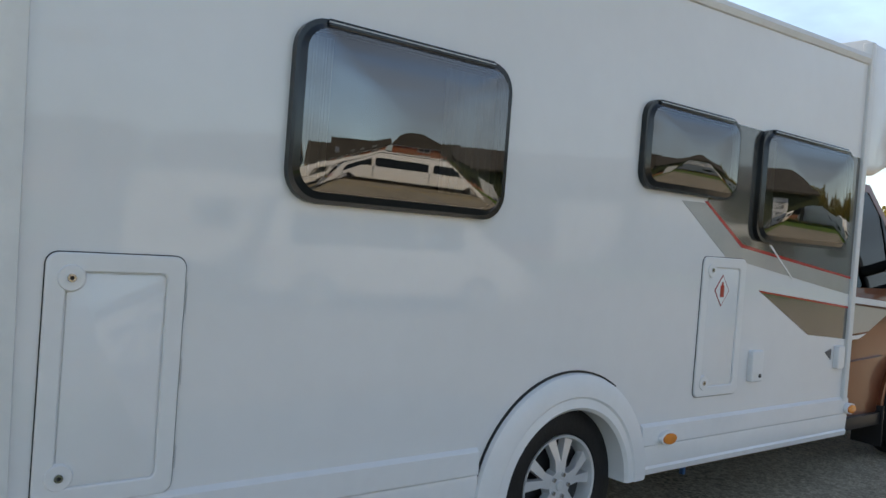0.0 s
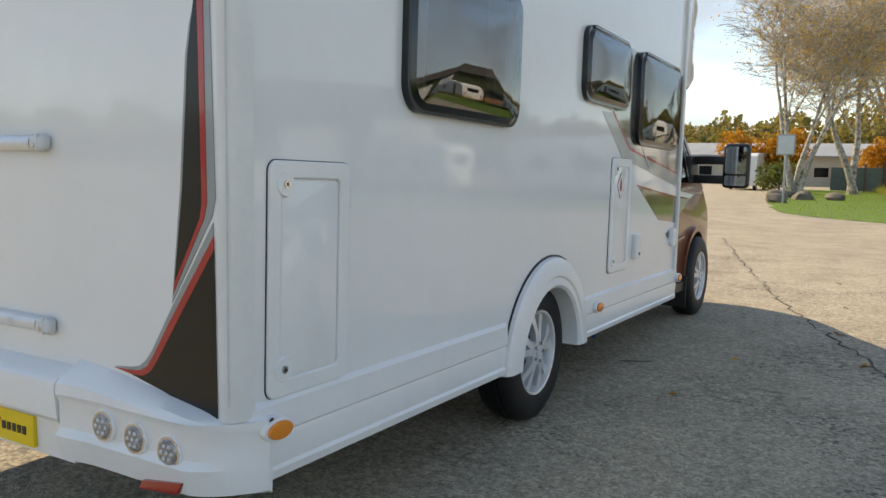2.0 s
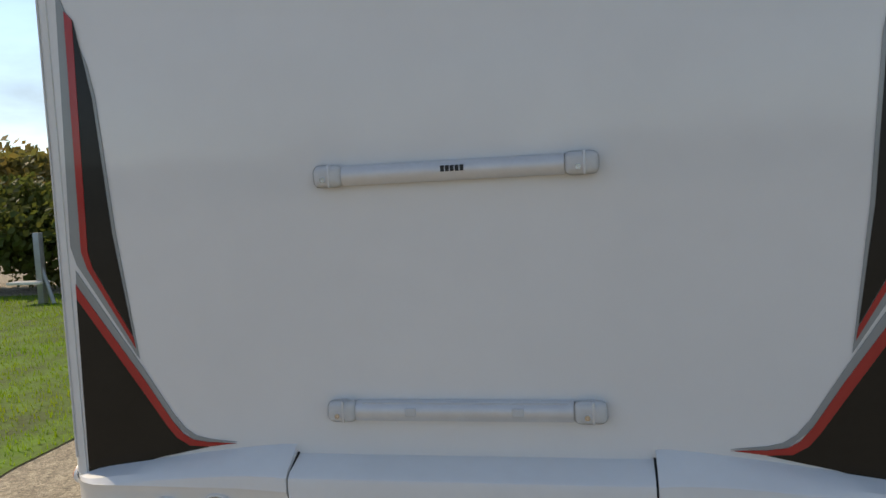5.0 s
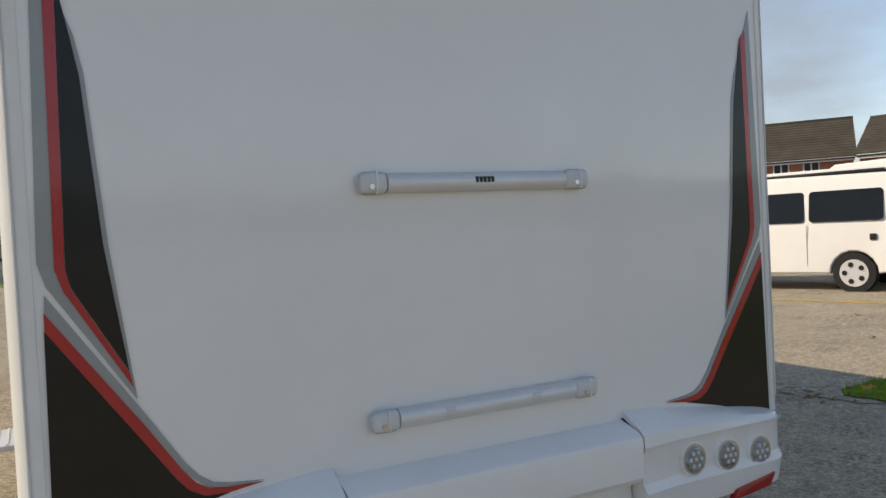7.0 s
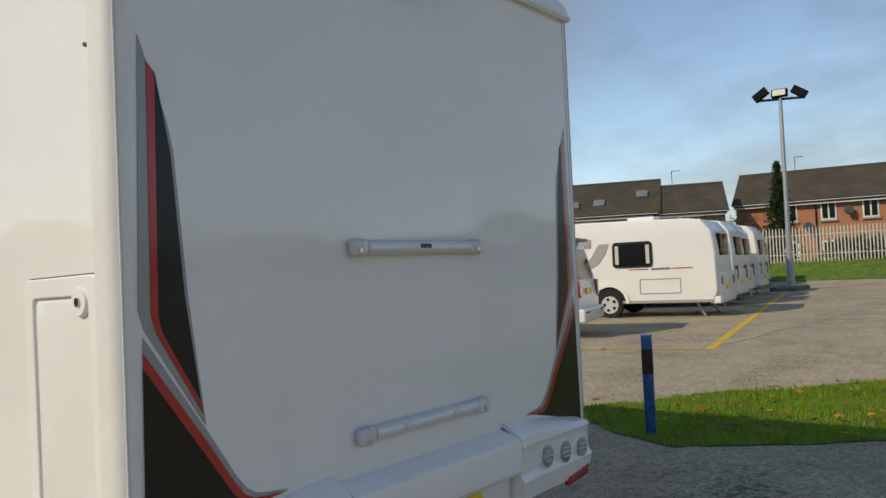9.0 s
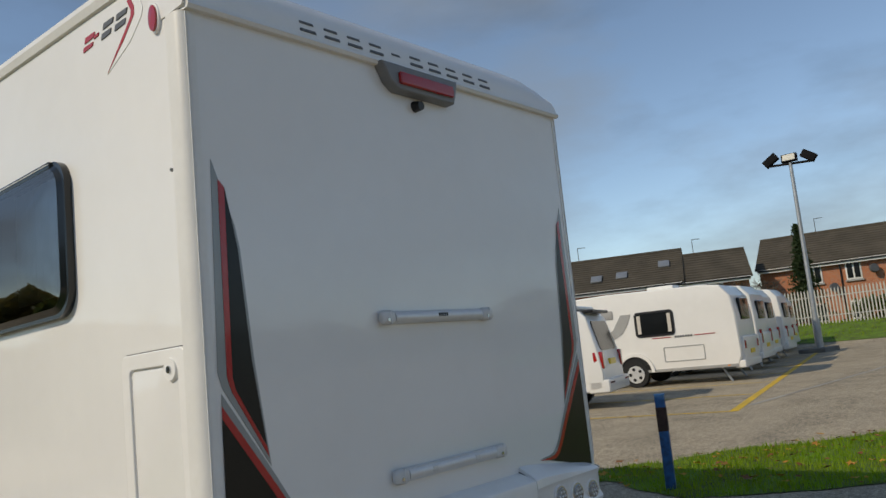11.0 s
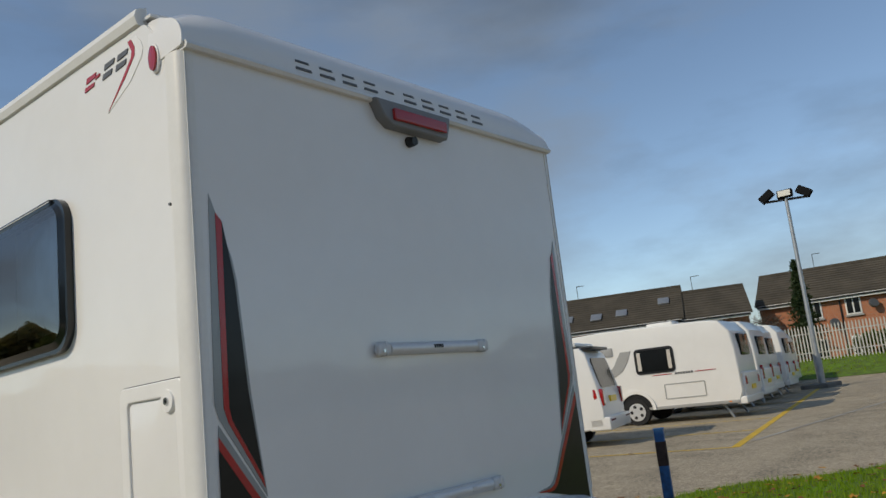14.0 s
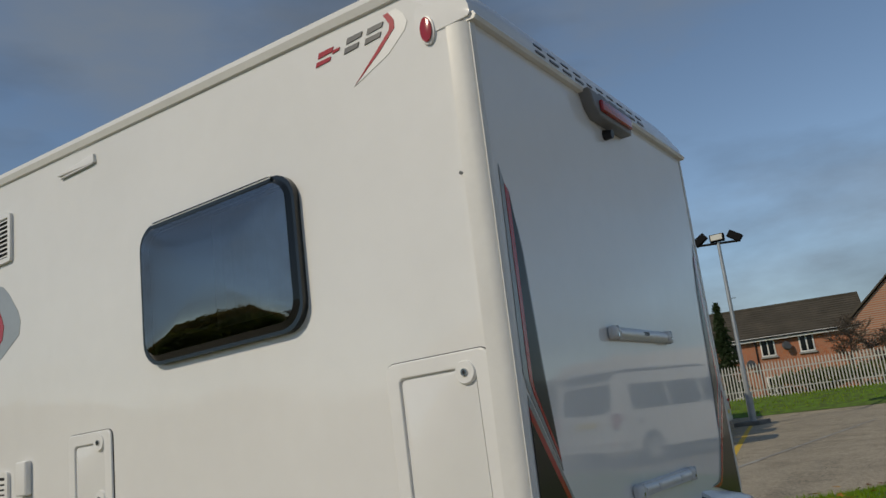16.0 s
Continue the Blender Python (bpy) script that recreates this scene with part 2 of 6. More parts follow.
mh = thing("motorhome", "white motorhome with copper brown cab and dark swoosh decals", "motorhome", pose(0, 0, 0.036, -1.0))
AY, AZ, AR, AI = 2.31, 0.375, 0.56, 0.39
for sx in (1, -1):
    pts = [(0.02, 0.5), (AY - 0.5, 0.5)]
    for i in range(0, 25):
        t = math.pi - math.pi * i / 24
        pts.append((AY + 0.5 * math.cos(t), AZ + 0.5 * math.sin(t) if math.sin(t) > 0.2 else 0.5))
    pts += [(AY + 0.5, 0.5), (4.94, 0.5), (4.94, roof_z(4.94)), (0.5, roof_z(0.5)), (0.16, roof_z(0) - 0.05), (rear_y(2.5) + 0.06, 2.5)]
    part("side_wall", prism(B(), pts, sx * HW, sx * (HW - 0.04)), WHITE, mh)
bm = B()
n = 12
rows = []
prof = [(rear_y(z), z) for z in (0.55, 0.9, 1.15, 1.25, 1.4, 1.6, 1.8, 2.0, 2.2, 2.49)]
for yy, zz in prof:
    rows.append([bm.verts.new((x, yy, zz)) for x in (-1.11, 1.11)])
for a, b in zip(rows[:-1], rows[1:]):
    bm.faces.new((a[0], a[1], b[1], b[0]))
shell(bm, 0.03)
part("rear_wall", bm, WHITE, mh)
part("roof", prism(B(), [(0.15, 2.745), (1.5, 2.79), (4.94, roof_z(4.94) + 0.05), (4.94, roof_z(4.94)), (0.15, 2.55)], -0.85, 0.85), WHITE2, mh)
for sx in (1, -1):
    bm = B()
    q = [bm.verts.new(p) for p in ((sx * 0.84, 0.14, 2.74), (sx * 1.13, 0.14, 2.70), (sx * 1.13, 4.94, roof_z(4.94)), (sx * 0.84, 4.94, roof_z(4.94) + 0.04))]
    bm.faces.new(q)
    shell(bm, 0.01)
    part("roof_shoulder", bm, WHITE2, mh)
# rear roof cap, curving forward over the top
bm = B()
cap = []
for i in range(9):
    t = radians(90 * i / 8)
    cap.append((rear_y(2.49) - 0.012 + 0.27 * (1 - math.cos(t)), 2.50 + 0.255 * math.sin(t)))
rows = []
for k, (yy, zz) in enumerate(cap):
    r = []
    for j in range(25):
        u = -1 + j / 12
        x = HW * u
        drop = 0.07 * max(0, (abs(u) - 0.8) / 0.2) ** 2.2
        r.append(bm.verts.new((x * (1 - 0.03 * k / 8), yy, zz - drop * min(1, k / 5))))
    rows.append(r)
for a, b in zip(rows[:-1], rows[1:]):
    for j in range(24):
        bm.faces.new((a[j], a[j + 1], b[j + 1], b[j]))
shell(bm, 0.02)
part("roof_cap", bm, WHITE, mh)
bm = B()
prism(bm, [(rear_y(2.49) - 0.022, 2.477), (rear_y(2.49) - 0.03, 2.49), (rear_y(2.49) - 0.022, 2.505), (rear_y(2.49) + 0.02, 2.505), (rear_y(2.49) + 0.02, 2.477)], -HW, HW)
part("cap_trim", bm, TRIM, mh)
for sx in (1, -1):
    # cheek that closes the cap against the side wall
    bm = B()
    rim_ = []
    for k, (yy, zz) in enumerate(cap):
        rim_.append(bm.verts.new((sx * HW * (1 - 0.03 * k / 8), yy, zz - 0.07 * min(1, k / 5))))
    rim_ += [bm.verts.new((sx * (HW - 0.014), 0.19, 2.65)), bm.verts.new((sx * (HW - 0.012), 0.19, 2.49)), bm.verts.new((sx * HW, -0.08, 2.49))]
    mid = bm.verts.new((sx * (HW + 0.001), 0.0, 2.55))
    for a, b in zip(rim_, rim_[1:] + rim_[:1]):
        bm.faces.new((a, b, mid) if sx > 0 else (b, a, mid))
    shell(bm, 0.01)
    part("cap_cheek", bm, WHITE, mh)
for sx in (1, -1):
    # corner extrusion with its seam
    bm = B()
    sec = [(1.106, 0.004), (1.108, -0.004), (1.122, -0.004), (1.138, 0.003), (1.152, 0.018), (1.160, 0.04), (1.163, 0.085), (1.146, 0.09), (1.106, 0.03)]
    lo = [bm.verts.new((sx * x, y + rear_y(0.61), 0.61)) for x, y in sec]
    md = [bm.verts.new((sx * x, y + rear_y(1.2), 1.2)) for x, y in sec]
    hi = [bm.verts.new((sx * x, y + rear_y(2.49), 2.48)) for x, y in sec]
    for a, b in ((lo, md), (md, hi)):
        for i in range(len(sec)):
            bm.faces.new((a[i], a[(i + 1) % len(sec)], b[(i + 1) % len(sec)], b[i]))
    bm.faces.new(lo), bm.faces.new(hi)
    part("corner_trim", bm, TRIM, mh)
    bm = B()
    cyl(bm, (sx * 1.138, rear_y(0.66) + 0.001, 0.66), (sx * 1.138, rear_y(1.2) + 0.001, 1.2), 0.003, seg=6)
    cyl(bm, (sx * 1.138, rear_y(1.2) + 0.001, 1.2), (sx * 1.138, rear_y(2.49) + 0.001, 2.475), 0.003, seg=6)
    part("seam", bm, GREYP, mh)
    # roof edge rail along the side
    bm = B()
    sec = [(HW - 0.03, 0.045), (HW + 0.012, 0.03), (HW + 0.022, 0.0), (HW + 0.012, -0.03), (HW, -0.035), (HW - 0.03, -0.035)]
    lo = [bm.verts.new((sx * x, 0.19, roof_z(0.19) + z - 0.012)) for x, z in sec]
    hi = [bm.verts.new((sx * x, 4.92, roof_z(4.92) + z)) for x, z in sec]
    for i in range(len(sec)):
        bm.faces.new((lo[i], lo[(i + 1) % len(sec)], hi[(i + 1) % len(sec)], hi[i]))
    bm.faces.new(lo), bm.faces.new(hi)
    part("roof_rail", bm, TRIM, mh)
    # skirt panels before and behind the arch
    for y0, y1 in ((0.03, AY - 0.545), (AY + 0.52, 4.99)):
        bm = B()
        sec = [(1.09, 0.665), (1.14, 0.665), (1.163, 0.648), (1.166, 0.57), (1.159, 0.562), (1.163, 0.55), (1.157, 0.475), (1.165, 0.465), (1.159, 0.44), (1.13, 0.425), (1.09, 0.43)]
        lo = [bm.verts.new((sx * x, y0, z - 0.045 + 0.03 * max(0, (z - 0.44) / 0.2))) for x, z in sec]
        hi = [bm.verts.new((sx * x, y1, z - 0.045 + 0.03 * max(0, (z - 0.44) / 0.2))) for x, z in sec]
        for i in range(len(sec)):
            bm.faces.new((lo[i], lo[(i + 1) % len(sec)], hi[(i + 1) % len(sec)], hi[i]))
        bm.faces.new(lo), bm.faces.new(hi)
        part("skirt", bm, WHITE2, mh)
    # wheel arch flare
    bm = B()
    prof = [(AR, 0.0), (AR - 0.008, 0.028), (AR - 0.04, 0.042), (AR - 0.105, 0.046), (AR - 0.115, 0.038), (AI + 0.015, 0.045), (AI, 0.03), (AI, -0.10), (AR, -0.02)]
    loops = []
    for i in range(41):
        t = radians(183 - 186 * i / 40)
        w = []
        for r, o in prof:
            y, z = AY + r * math.cos(t), AZ + r * math.sin(t)
            w.append(bm.verts.new((sx * (HW + o), y, max(z, 0.385))))
        loops.append(w)
    for a, b in zip(loops[:-1], loops[1:]):
        for i in range(len(prof)):
            bm.faces.new((a[i], a[(i + 1) % len(prof)], b[(i + 1) % len(prof)], b[i]))
    bm.faces.new(loops[0]), bm.faces.new(loops[-1])
    part("wheel_arch", bm, WHITE2, mh)
    bm = B()
    arc = [radians(178 - 5 * q) for q in range(25)]
    prism(bm, [(AY + AR * 1.013 * math.cos(t), AZ + AR * 1.013 * math.sin(t)) for t in arc] + [(AY + AR * 0.996 * math.cos(t), AZ + AR * 0.996 * math.sin(t)) for t in reversed(arc)], sx * (HW - 0.001), sx * (HW + 0.008))
    part("arch_seal", bm, SEAL, mh)
    # dark wheel housing
    bm = B()
    prism(bm, [(AY + 0.42 * math.cos(radians(a)), AZ + 0.42 * math.sin(radians(a))) for a in range(0, 181, 12)], sx * 0.6, sx * 0.62)
    for i in range(15):
        a0, a1 = radians(12 * i), radians(12 * i + 12)
        q = [bm.verts.new((sx * x, AY + 0.42 * math.cos(a), AZ + 0.42 * math.sin(a))) for x, a in ((0.6, a0), (1.1, a0), (1.1, a1), (0.6, a1))]
        bm.faces.new(q)
    part("wheel_housing", bm, SEAL, mh)
part("underside", box(B(), -0.8, 0.8, 0.05, 4.9, 0.46, 0.52), BLACK, mh)
part("chassis_rail", box(B(), 0.45, 0.55, 0.1, 6.5, 0.36, 0.46), BLACK, mh)
part("chassis_rail", box(B(), -0.55, -0.45, 0.1, 6.5, 0.36, 0.46), BLACK, mh)
part("axle", cyl(B(), (-0.9, 2.35, 0.37), (0.9, 2.35, 0.37), 0.05), BLACK, mh)
part("front_wall", box(B(), -1.1, 1.1, 4.89, 4.93, 0.5, 2.86), WHITE2, mh)


def wheel(sx, hy, hz=0.0, R=0.383, rim_r=0.232, outer=1.085, width=0.225, parent=None, spokes=5, alloy=None):
    w = part("wheel", cyl(B(), (sx * (outer - width), hy, R + hz), (sx * (outer - 0.08), hy, R + hz), rim_r - 0.01, seg=24), BLACK, parent)
    bm = B()
    prof = [(rim_r, -0.035), (rim_r + 0.012, -0.008), (rim_r + 0.05, 0.0), (R - 0.035, -0.008), (R - 0.012, -0.022), (R, -0.045), (R, -0.075), (R - 0.01, -0.077), (R - 0.01, -0.085), (R, -0.087), (R, -0.11), (R - 0.01, -0.112), (R - 0.01, -0.12), (R, -0.122), (R, -width + 0.05), (R - 0.02, -width + 0.01), (rim_r, -width)]
    ls = []
    N = 48
    for i in range(N):
        t = 2 * math.pi * i / N
        ls.append([bm.verts.new((sx * (outer + o), hy + r * math.cos(t), R + hz + r * math.sin(t))) for r, o in prof])
    for i in range(N):
        a, b = ls[i], ls[(i + 1) % N]
        for k in range(len(prof) - 1):
            bm.faces.new((a[k], a[k + 1], b[k + 1], b[k]))
    part("tyre", bm, TYRE, w)
    bm = B()
    prof = [(rim_r + 0.006, -0.02), (rim_r + 0.004, -0.008), (rim_r - 0.008, -0.012), (rim_r - 0.02, -0.045), (rim_r - 0.03, -0.12)]
    ls = []
    for i in range(N):
        t = 2 * math.pi * i / N
        ls.append([bm.verts.new((sx * (outer + o), hy + r * math.cos(t), R + hz + r * math.sin(t))) for r, o in prof])
    for i in range(N):
        a, b = ls[i], ls[(i + 1) % N]
        for k in range(len(prof) - 1):
            bm.faces.new((a[k], a[k + 1], b[k + 1], b[k]))
    for i in range(spokes):
        t = 2 * math.pi * i / spokes + 0.3
        for s in (-1, 1):
            # each spoke forks towards the rim
            pts = []
            for r, off, hw in ((0.05, 0.10 * s, 0.024), (0.12, 0.17 * s, 0.017), (rim_r - 0.012, 0.27 * s, 0.026)):
                for e in (-1, 1):
                    a = t + off
                    c = Vector((0, math.cos(a), math.sin(a))) * r + Vector((0, -math.sin(a), math.cos(a))) * hw * e
                    pts.append(c)
            f, k = [], []
            for q, dep in zip(pts, (0, 0, -0.004, -0.004, -0.02, -0.02)):
                f.append(bm.verts.new((sx * (outer - 0.012 + dep), hy + q.y, R + hz + q.z)))
                k.append(bm.verts.new((sx * (outer - 0.05 + dep), hy + q.y, R + hz + q.z)))
            for j in (0, 2):
                bm.faces.new((f[j], f[j + 1], f[j + 3], f[j + 2]))
                bm.faces.new((f[j], f[j + 2], k[j + 2], k[j]))
                bm.faces.new((f[j + 1], f[j + 3], k[j + 3], k[j + 1]))
    cyl(bm, (sx * (outer - 0.06), hy, R + hz), (sx * (outer - 0.012), hy, R + hz), 0.075, 0.068, seg=24)
    part("rim", bm, alloy or ALLOY, w)
    part("hub_cap", cyl(B(), (sx * (outer - 0.014), hy, R + hz), (sx * (outer - 0.004), hy, R + hz), 0.028, 0.024), GREYP, w)
    for i in range(5):
        t = 2 * math.pi * i / 5
        part("wheel_nut", cyl(B(), (sx * (outer - 0.014), hy + 0.052 * math.cos(t), R + hz + 0.052 * math.sin(t)), (sx * (outer - 0.002), hy + 0.052 * math.cos(t), R + hz + 0.052 * math.sin(t)), 0.011, seg=6), LOCKM, w)
    return w


# the cab is drawn about its own front wheel, then set back
CAB_BACK = -0.20
FW = 6.48
for sx in (1, -1):
    wheel(sx, 2.36, 0.005, parent=mh)
    wheel(sx, FW + CAB_BACK, 0.074, parent=mh)


# windows, lockers, decals and fittings of the motorhome
def window(sx, y0, y1, z0, z1, curtains, r=0.10, blind=None):
    fr = part("window", ring(B(), rounded(y0, y1, z0, z1, r), rounded(y0 + 0.036, y1 - 0.036, z0 + 0.04, z1 - 0.036, r * 0.75), sx * (HW - 0.005), sx * (HW + 0.03)), FRAME, mh, "black framed acrylic caravan window")
    bm = B()
    o, i = rounded(y0 + 0.012, y1 - 0.012, z0 + 0.012, z1 - 0.012, r), rounded(y0 + 0.034, y1 - 0.034, z0 + 0.04, z1 - 0.034, r * 0.75)
    n = len(o)
    lv = [[bm.verts.new((sx * (HW + d), *p)) for p in pl] for pl, d in ((o, 0.028), (i, 0.046))]
    for k in range(n):
        bm.faces.new((lv[0][k], lv[0][(k + 1) % n], lv[1][(k + 1) % n], lv[1][k]))
    part("bevel_edge", bm, FRAME, fr)
    # the pane bulges slightly outward
    bm = B()
    cy, cz = (y0 + y1) / 2, (z0 + z1) / 2
    prev = None
    lev = [0.0, 0.25, 0.5, 0.72, 0.88, 1.0]
    c = bm.verts.new((sx * (HW + 0.066), cy, cz))
    for f in lev[1:]:
        rg = [bm.verts.new((sx * (HW + 0.0465 + 0.0195 * (1 - f ** 2.6)), cy + (p[0] - cy) * f, cz + (p[1] - cz) * f)) for p in i]
        for k in range(n):
            if prev is None:
                bm.faces.new((c, rg[k], rg[(k + 1) % n]))
            else:
                bm.faces.new((prev[k], prev[(k + 1) % n], rg[(k + 1) % n], rg[k]))
        prev = rg
    pane = part("pane", bm, PANE, fr, "tinted acrylic pane", smooth=60)
    # flat dark sheet stands in for the unlit space behind the pane
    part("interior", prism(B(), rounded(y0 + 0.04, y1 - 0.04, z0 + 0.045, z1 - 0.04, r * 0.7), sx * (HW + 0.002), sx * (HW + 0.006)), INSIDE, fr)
    for a, b in curtains:
        bm = B()
        m = 24
        top, bot = [], []
        for k in range(m + 1):
            y = a + (b - a) * k / m
            x = sx * (HW + 0.016 + 0.006 * math.sin(k * 1.9))
            top.append(bm.verts.new((x, y, z1 - 0.06))), bot.append(bm.verts.new((x, y, z0 + 0.09)))
        for k in range(m):
            bm.faces.new((top[k], top[k + 1], bot[k + 1], bot[k]))
        shell(bm, 0.002)
        part("curtain", bm, CURTAIN, fr)
    part("hinge_strip", box(B(), min(sx * HW, sx * (HW + 0.041)), max(sx * HW, sx * (HW + 0.041)), y0 + r, y1 - r, z1 - 0.03, z1 + 0.002, 0.006), FRAME, fr)
    part("drip_line", box(B(), min(sx * (HW + 0.04), sx * (HW + 0.043)), max(sx * (HW + 0.04), sx * (HW + 0.043)), y0 + r, y1 - r, z1 - 0.012, z1 - 0.008), GREYP, fr)
    return fr

window(1, 0.808, 1.782, 1.58, 2.205, ((0.86, 0.95), (1.45, 1.70)), 0.11)
window(1, 2.652, 3.462, 1.803, 2.234, (), 0.09)
window(1, 3.685, 4.768, 1.605, 2.237, ((3.75, 3.84),), 0.10)
window(-1, 0.782, 1.75, 1.556, 2.189, ((0.80, 1.27), ), 0.11)


def locker(sx, y0, y1, z0, z1, locks, name="locker"):
    lo = part(name, ring(B(), rounded(y0, y1, z0, z1, 0.035), rounded(y0 + 0.055, y1 - 0.055, z0 + 0.055, z1 - 0.055, 0.02), sx * (HW - 0.005), sx * (HW + 0.012)), WHITE2, mh, "white moulded locker door frame")
    b = lo.modifiers.new("edge", "BEVEL")
    b.width, b.segments, b.limit_method = 0.006, 3, "ANGLE"
    d = part("door", prism(B(), rounded(y0 + 0.06, y1 - 0.06, z0 + 0.06, z1 - 0.06, 0.02), sx * (HW - 0.005), sx * (HW + 0.005), bevel=0.003), WHITE, lo)
    part("gasket", ring(B(), rounded(y0 + 0.001 - 0.004, y1 + 0.003, z0 - 0.003, z1 + 0.003, 0.037), rounded(y0 + 0.004, y1 - 0.004, z0 + 0.004, z1 - 0.004, 0.033), sx * (HW - 0.002), sx * (HW + 0.003)), SEAL, lo)
    for ly, lz in locks:
        bm = B()
        cyl(bm, (sx * (HW + 0.006), ly, lz), (sx * (HW + 0.017), ly, lz), 0.042, 0.036, seg=24)
        k = part("lock_boss", bm, WHITE2, lo)
        part("lock", cyl(B(), (sx * (HW + 0.016), ly, lz), (sx * (HW + 0.022), ly, lz), 0.013, 0.012, seg=20), LOCKM, k, "chrome key lock")
        part("keyhole", cyl(B(), (sx * (HW + 0.0215), ly, lz), (sx * (HW + 0.0225), ly, lz), 0.006, seg=10), BLACK, k)
    return lo

r_locker = locker(1, 0.102, 0.50, 0.646, 1.378, ((0.17, 1.306), (0.17, 0.733)))
l_locker = locker(-1, 0.028, 0.446, 0.646, 1.362, ((0.122, 1.292), (0.122, 0.725)))
gas_locker = locker(1, 3.246, 3.651, 0.754, 1.50, ((3.32, 0.83), (3.32, 1.43)), "gas_locker")
l_locker2 = locker(-1, 2.037, 2.378, 0.959, 1.332, ((2.127, 1.279), (2.127, 1.03)))
for y0, y1, z0, z1 in ((0.507, 0.51, 1.2, 1.3), (0.507, 0.51, 0.98, 1.06), (0.507, 0.51, 0.72, 0.79)):
    part("hinge_slot", box(B(), HW, HW + 0.003, y0, y1, z0, z1), GREYP, r_locker)
# gas bottle warning diamond
dy, dz = 3.433, 1.323
dm = part("warning_sticker", prism(B(), [(dy, dz + 0.085), (dy - 0.068, dz), (dy, dz - 0.085), (dy + 0.068, dz)], HW + 0.005, HW + 0.0075), REDD, gas_locker, "white diamond sticker with red gas bottle")
part("sticker_field", prism(B(), [(dy, dz + 0.078), (dy - 0.062, dz), (dy, dz - 0.078), (dy + 0.062, dz)], HW + 0.0075, HW + 0.0085), WHITE2, dm)
part("bottle_shape", prism(B(), [(dy - 0.018, dz - 0.035), (dy + 0.018, dz - 0.035), (dy + 0.018, dz + 0.022), (dy + 0.008, dz + 0.032), (dy + 0.008, dz + 0.046), (dy - 0.008, dz + 0.046), (dy - 0.008, dz + 0.032), (dy - 0.018, dz + 0.022)], HW + 0.0085, HW + 0.0095), REDD, dm)
# small boxes, vents and handles
def small_box(sx, y0, y1, z0, z1, name="socket_cover", lock=True):
    b = part(name, box(B(), min(sx * (HW - 0.005), sx * (HW + 0.035)), max(sx * (HW - 0.005), sx * (HW + 0.035)), y0, y1, z0, z1, 0.014, 3), WHITE2, mh, "white plastic flap cover")
    if lock:
        part("lock", cyl(B(), (sx * (HW + 0.034), (y0 + y1) / 2 + 0.02, z0 + 0.035), (sx * (HW + 0.04), (y0 + y1) / 2 + 0.02, z0 + 0.035), 0.011, seg=14), BLACK, b)
small_box(1, 3.758, 3.875, 0.812, 0.99)
small_box(-1, 2.71, 2.804, 1.088, 1.255, lock=False)
small_box(1, 4.77, 4.86, 0.84, 0.99, "door_handle", lock=False)
part("handle_recess", prism(B(), [(4.65, 0.95), (4.73, 0.97), (4.73, 0.90)], HW - 0.002, HW + 0.004), DGREY, mh)
part("handle_recess", box(B(), HW - 0.002, HW + 0.004, 4.885, 4.90, 0.85, 0.97), DGREY, mh)
def louvre(y0, y1, z0, z1):
    v = part("vent", ring(B(), rounded(y0, y1, z0, z1, 0.02), rounded(y0 + 0.025, y1 - 0.025, z0 + 0.025, z1 - 0.025, 0.008), -(HW - 0.005), -(HW + 0.018)), WHITE2, mh, "white slatted fridge vent")
    part("vent_back", box(B(), -(HW + 0.003), -(HW - 0.004), y0 + 0.02, y1 - 0.02, z0 + 0.02, z1 - 0.02), BLACK, v)
    k = int((z1 - z0 - 0.05) / 0.025)
    for i in range(k):
        z = z0 + 0.03 + 0.025 * i
        part("slat", prism(B(), [(-(HW + 0.002), z + 0.012), (-(HW + 0.016), z), (-(HW + 0.016), z + 0.006), (-(HW + 0.002), z + 0.018)], y0 + 0.02, y1 - 0.02, axis="y"), WHITE2, v)
louvre(2.878, 3.36, 2.312, 2.587)
louvre(2.908, 3.38, 0.955, 1.217)
# awning light
al = part("awning_light", prism(B(), [(2.105, 2.632), (2.42, 2.648), (2.42, 2.66), (2.11, 2.678)], -(HW - 0.002), -(HW + 0.016), bevel=0.004), WHITE2, mh, "slim awning lamp")
part("lens", box(B(), -(HW + 0.014), -(HW + 0.004), 2.12, 2.40, 2.628, 2.636), GREYP, al)
# side emblem in plain shapes
def disc(cy, cz, ry, rz, n=40, p=2.0):
    out = []
    for i in range(n):
        t = 2 * math.pi * i / n
        c, s = math.cos(t), math.sin(t)
        out.append((cy + ry * math.copysign(abs(c) ** (2 / p), c), cz + rz * math.copysign(abs(s) ** (2 / p), s)))
    return out
def swoosh(s, d0, d1, m_, nm, lab=""):
    pts = [(3.62, 2.21 - 0.3 * s), (2.89 + 0.75 * s, 2.205 - 0.15 * s), (2.83 + 0.9 * s, 2.19 - 0.18 * s), (2.77 + 1.0 * s, 2.14 - 0.2 * s), (2.68 + 1.25 * s, 2.03 - 0.1 * s), (2.655 + 1.3 * s, 1.97), (2.67 + 1.3 * s, 1.90), (2.87 + 0.9 * s, 1.79), (3.22 + 0.9 * s, 1.60), (3.62 + 0.3 * s, 1.38)]
    part(nm, prism(B(), [(y + 0.15, z) for y, z in pts], -(HW + d0), -(HW + d1)), m_, mh, lab)
swoosh(0.0, 0.0, 0.002, SILVERD, "side_swoosh", "grey, red and dark teal swoosh decal")
swoosh(0.125, 0.002, 0.004, REDD, "side_swoosh_red")
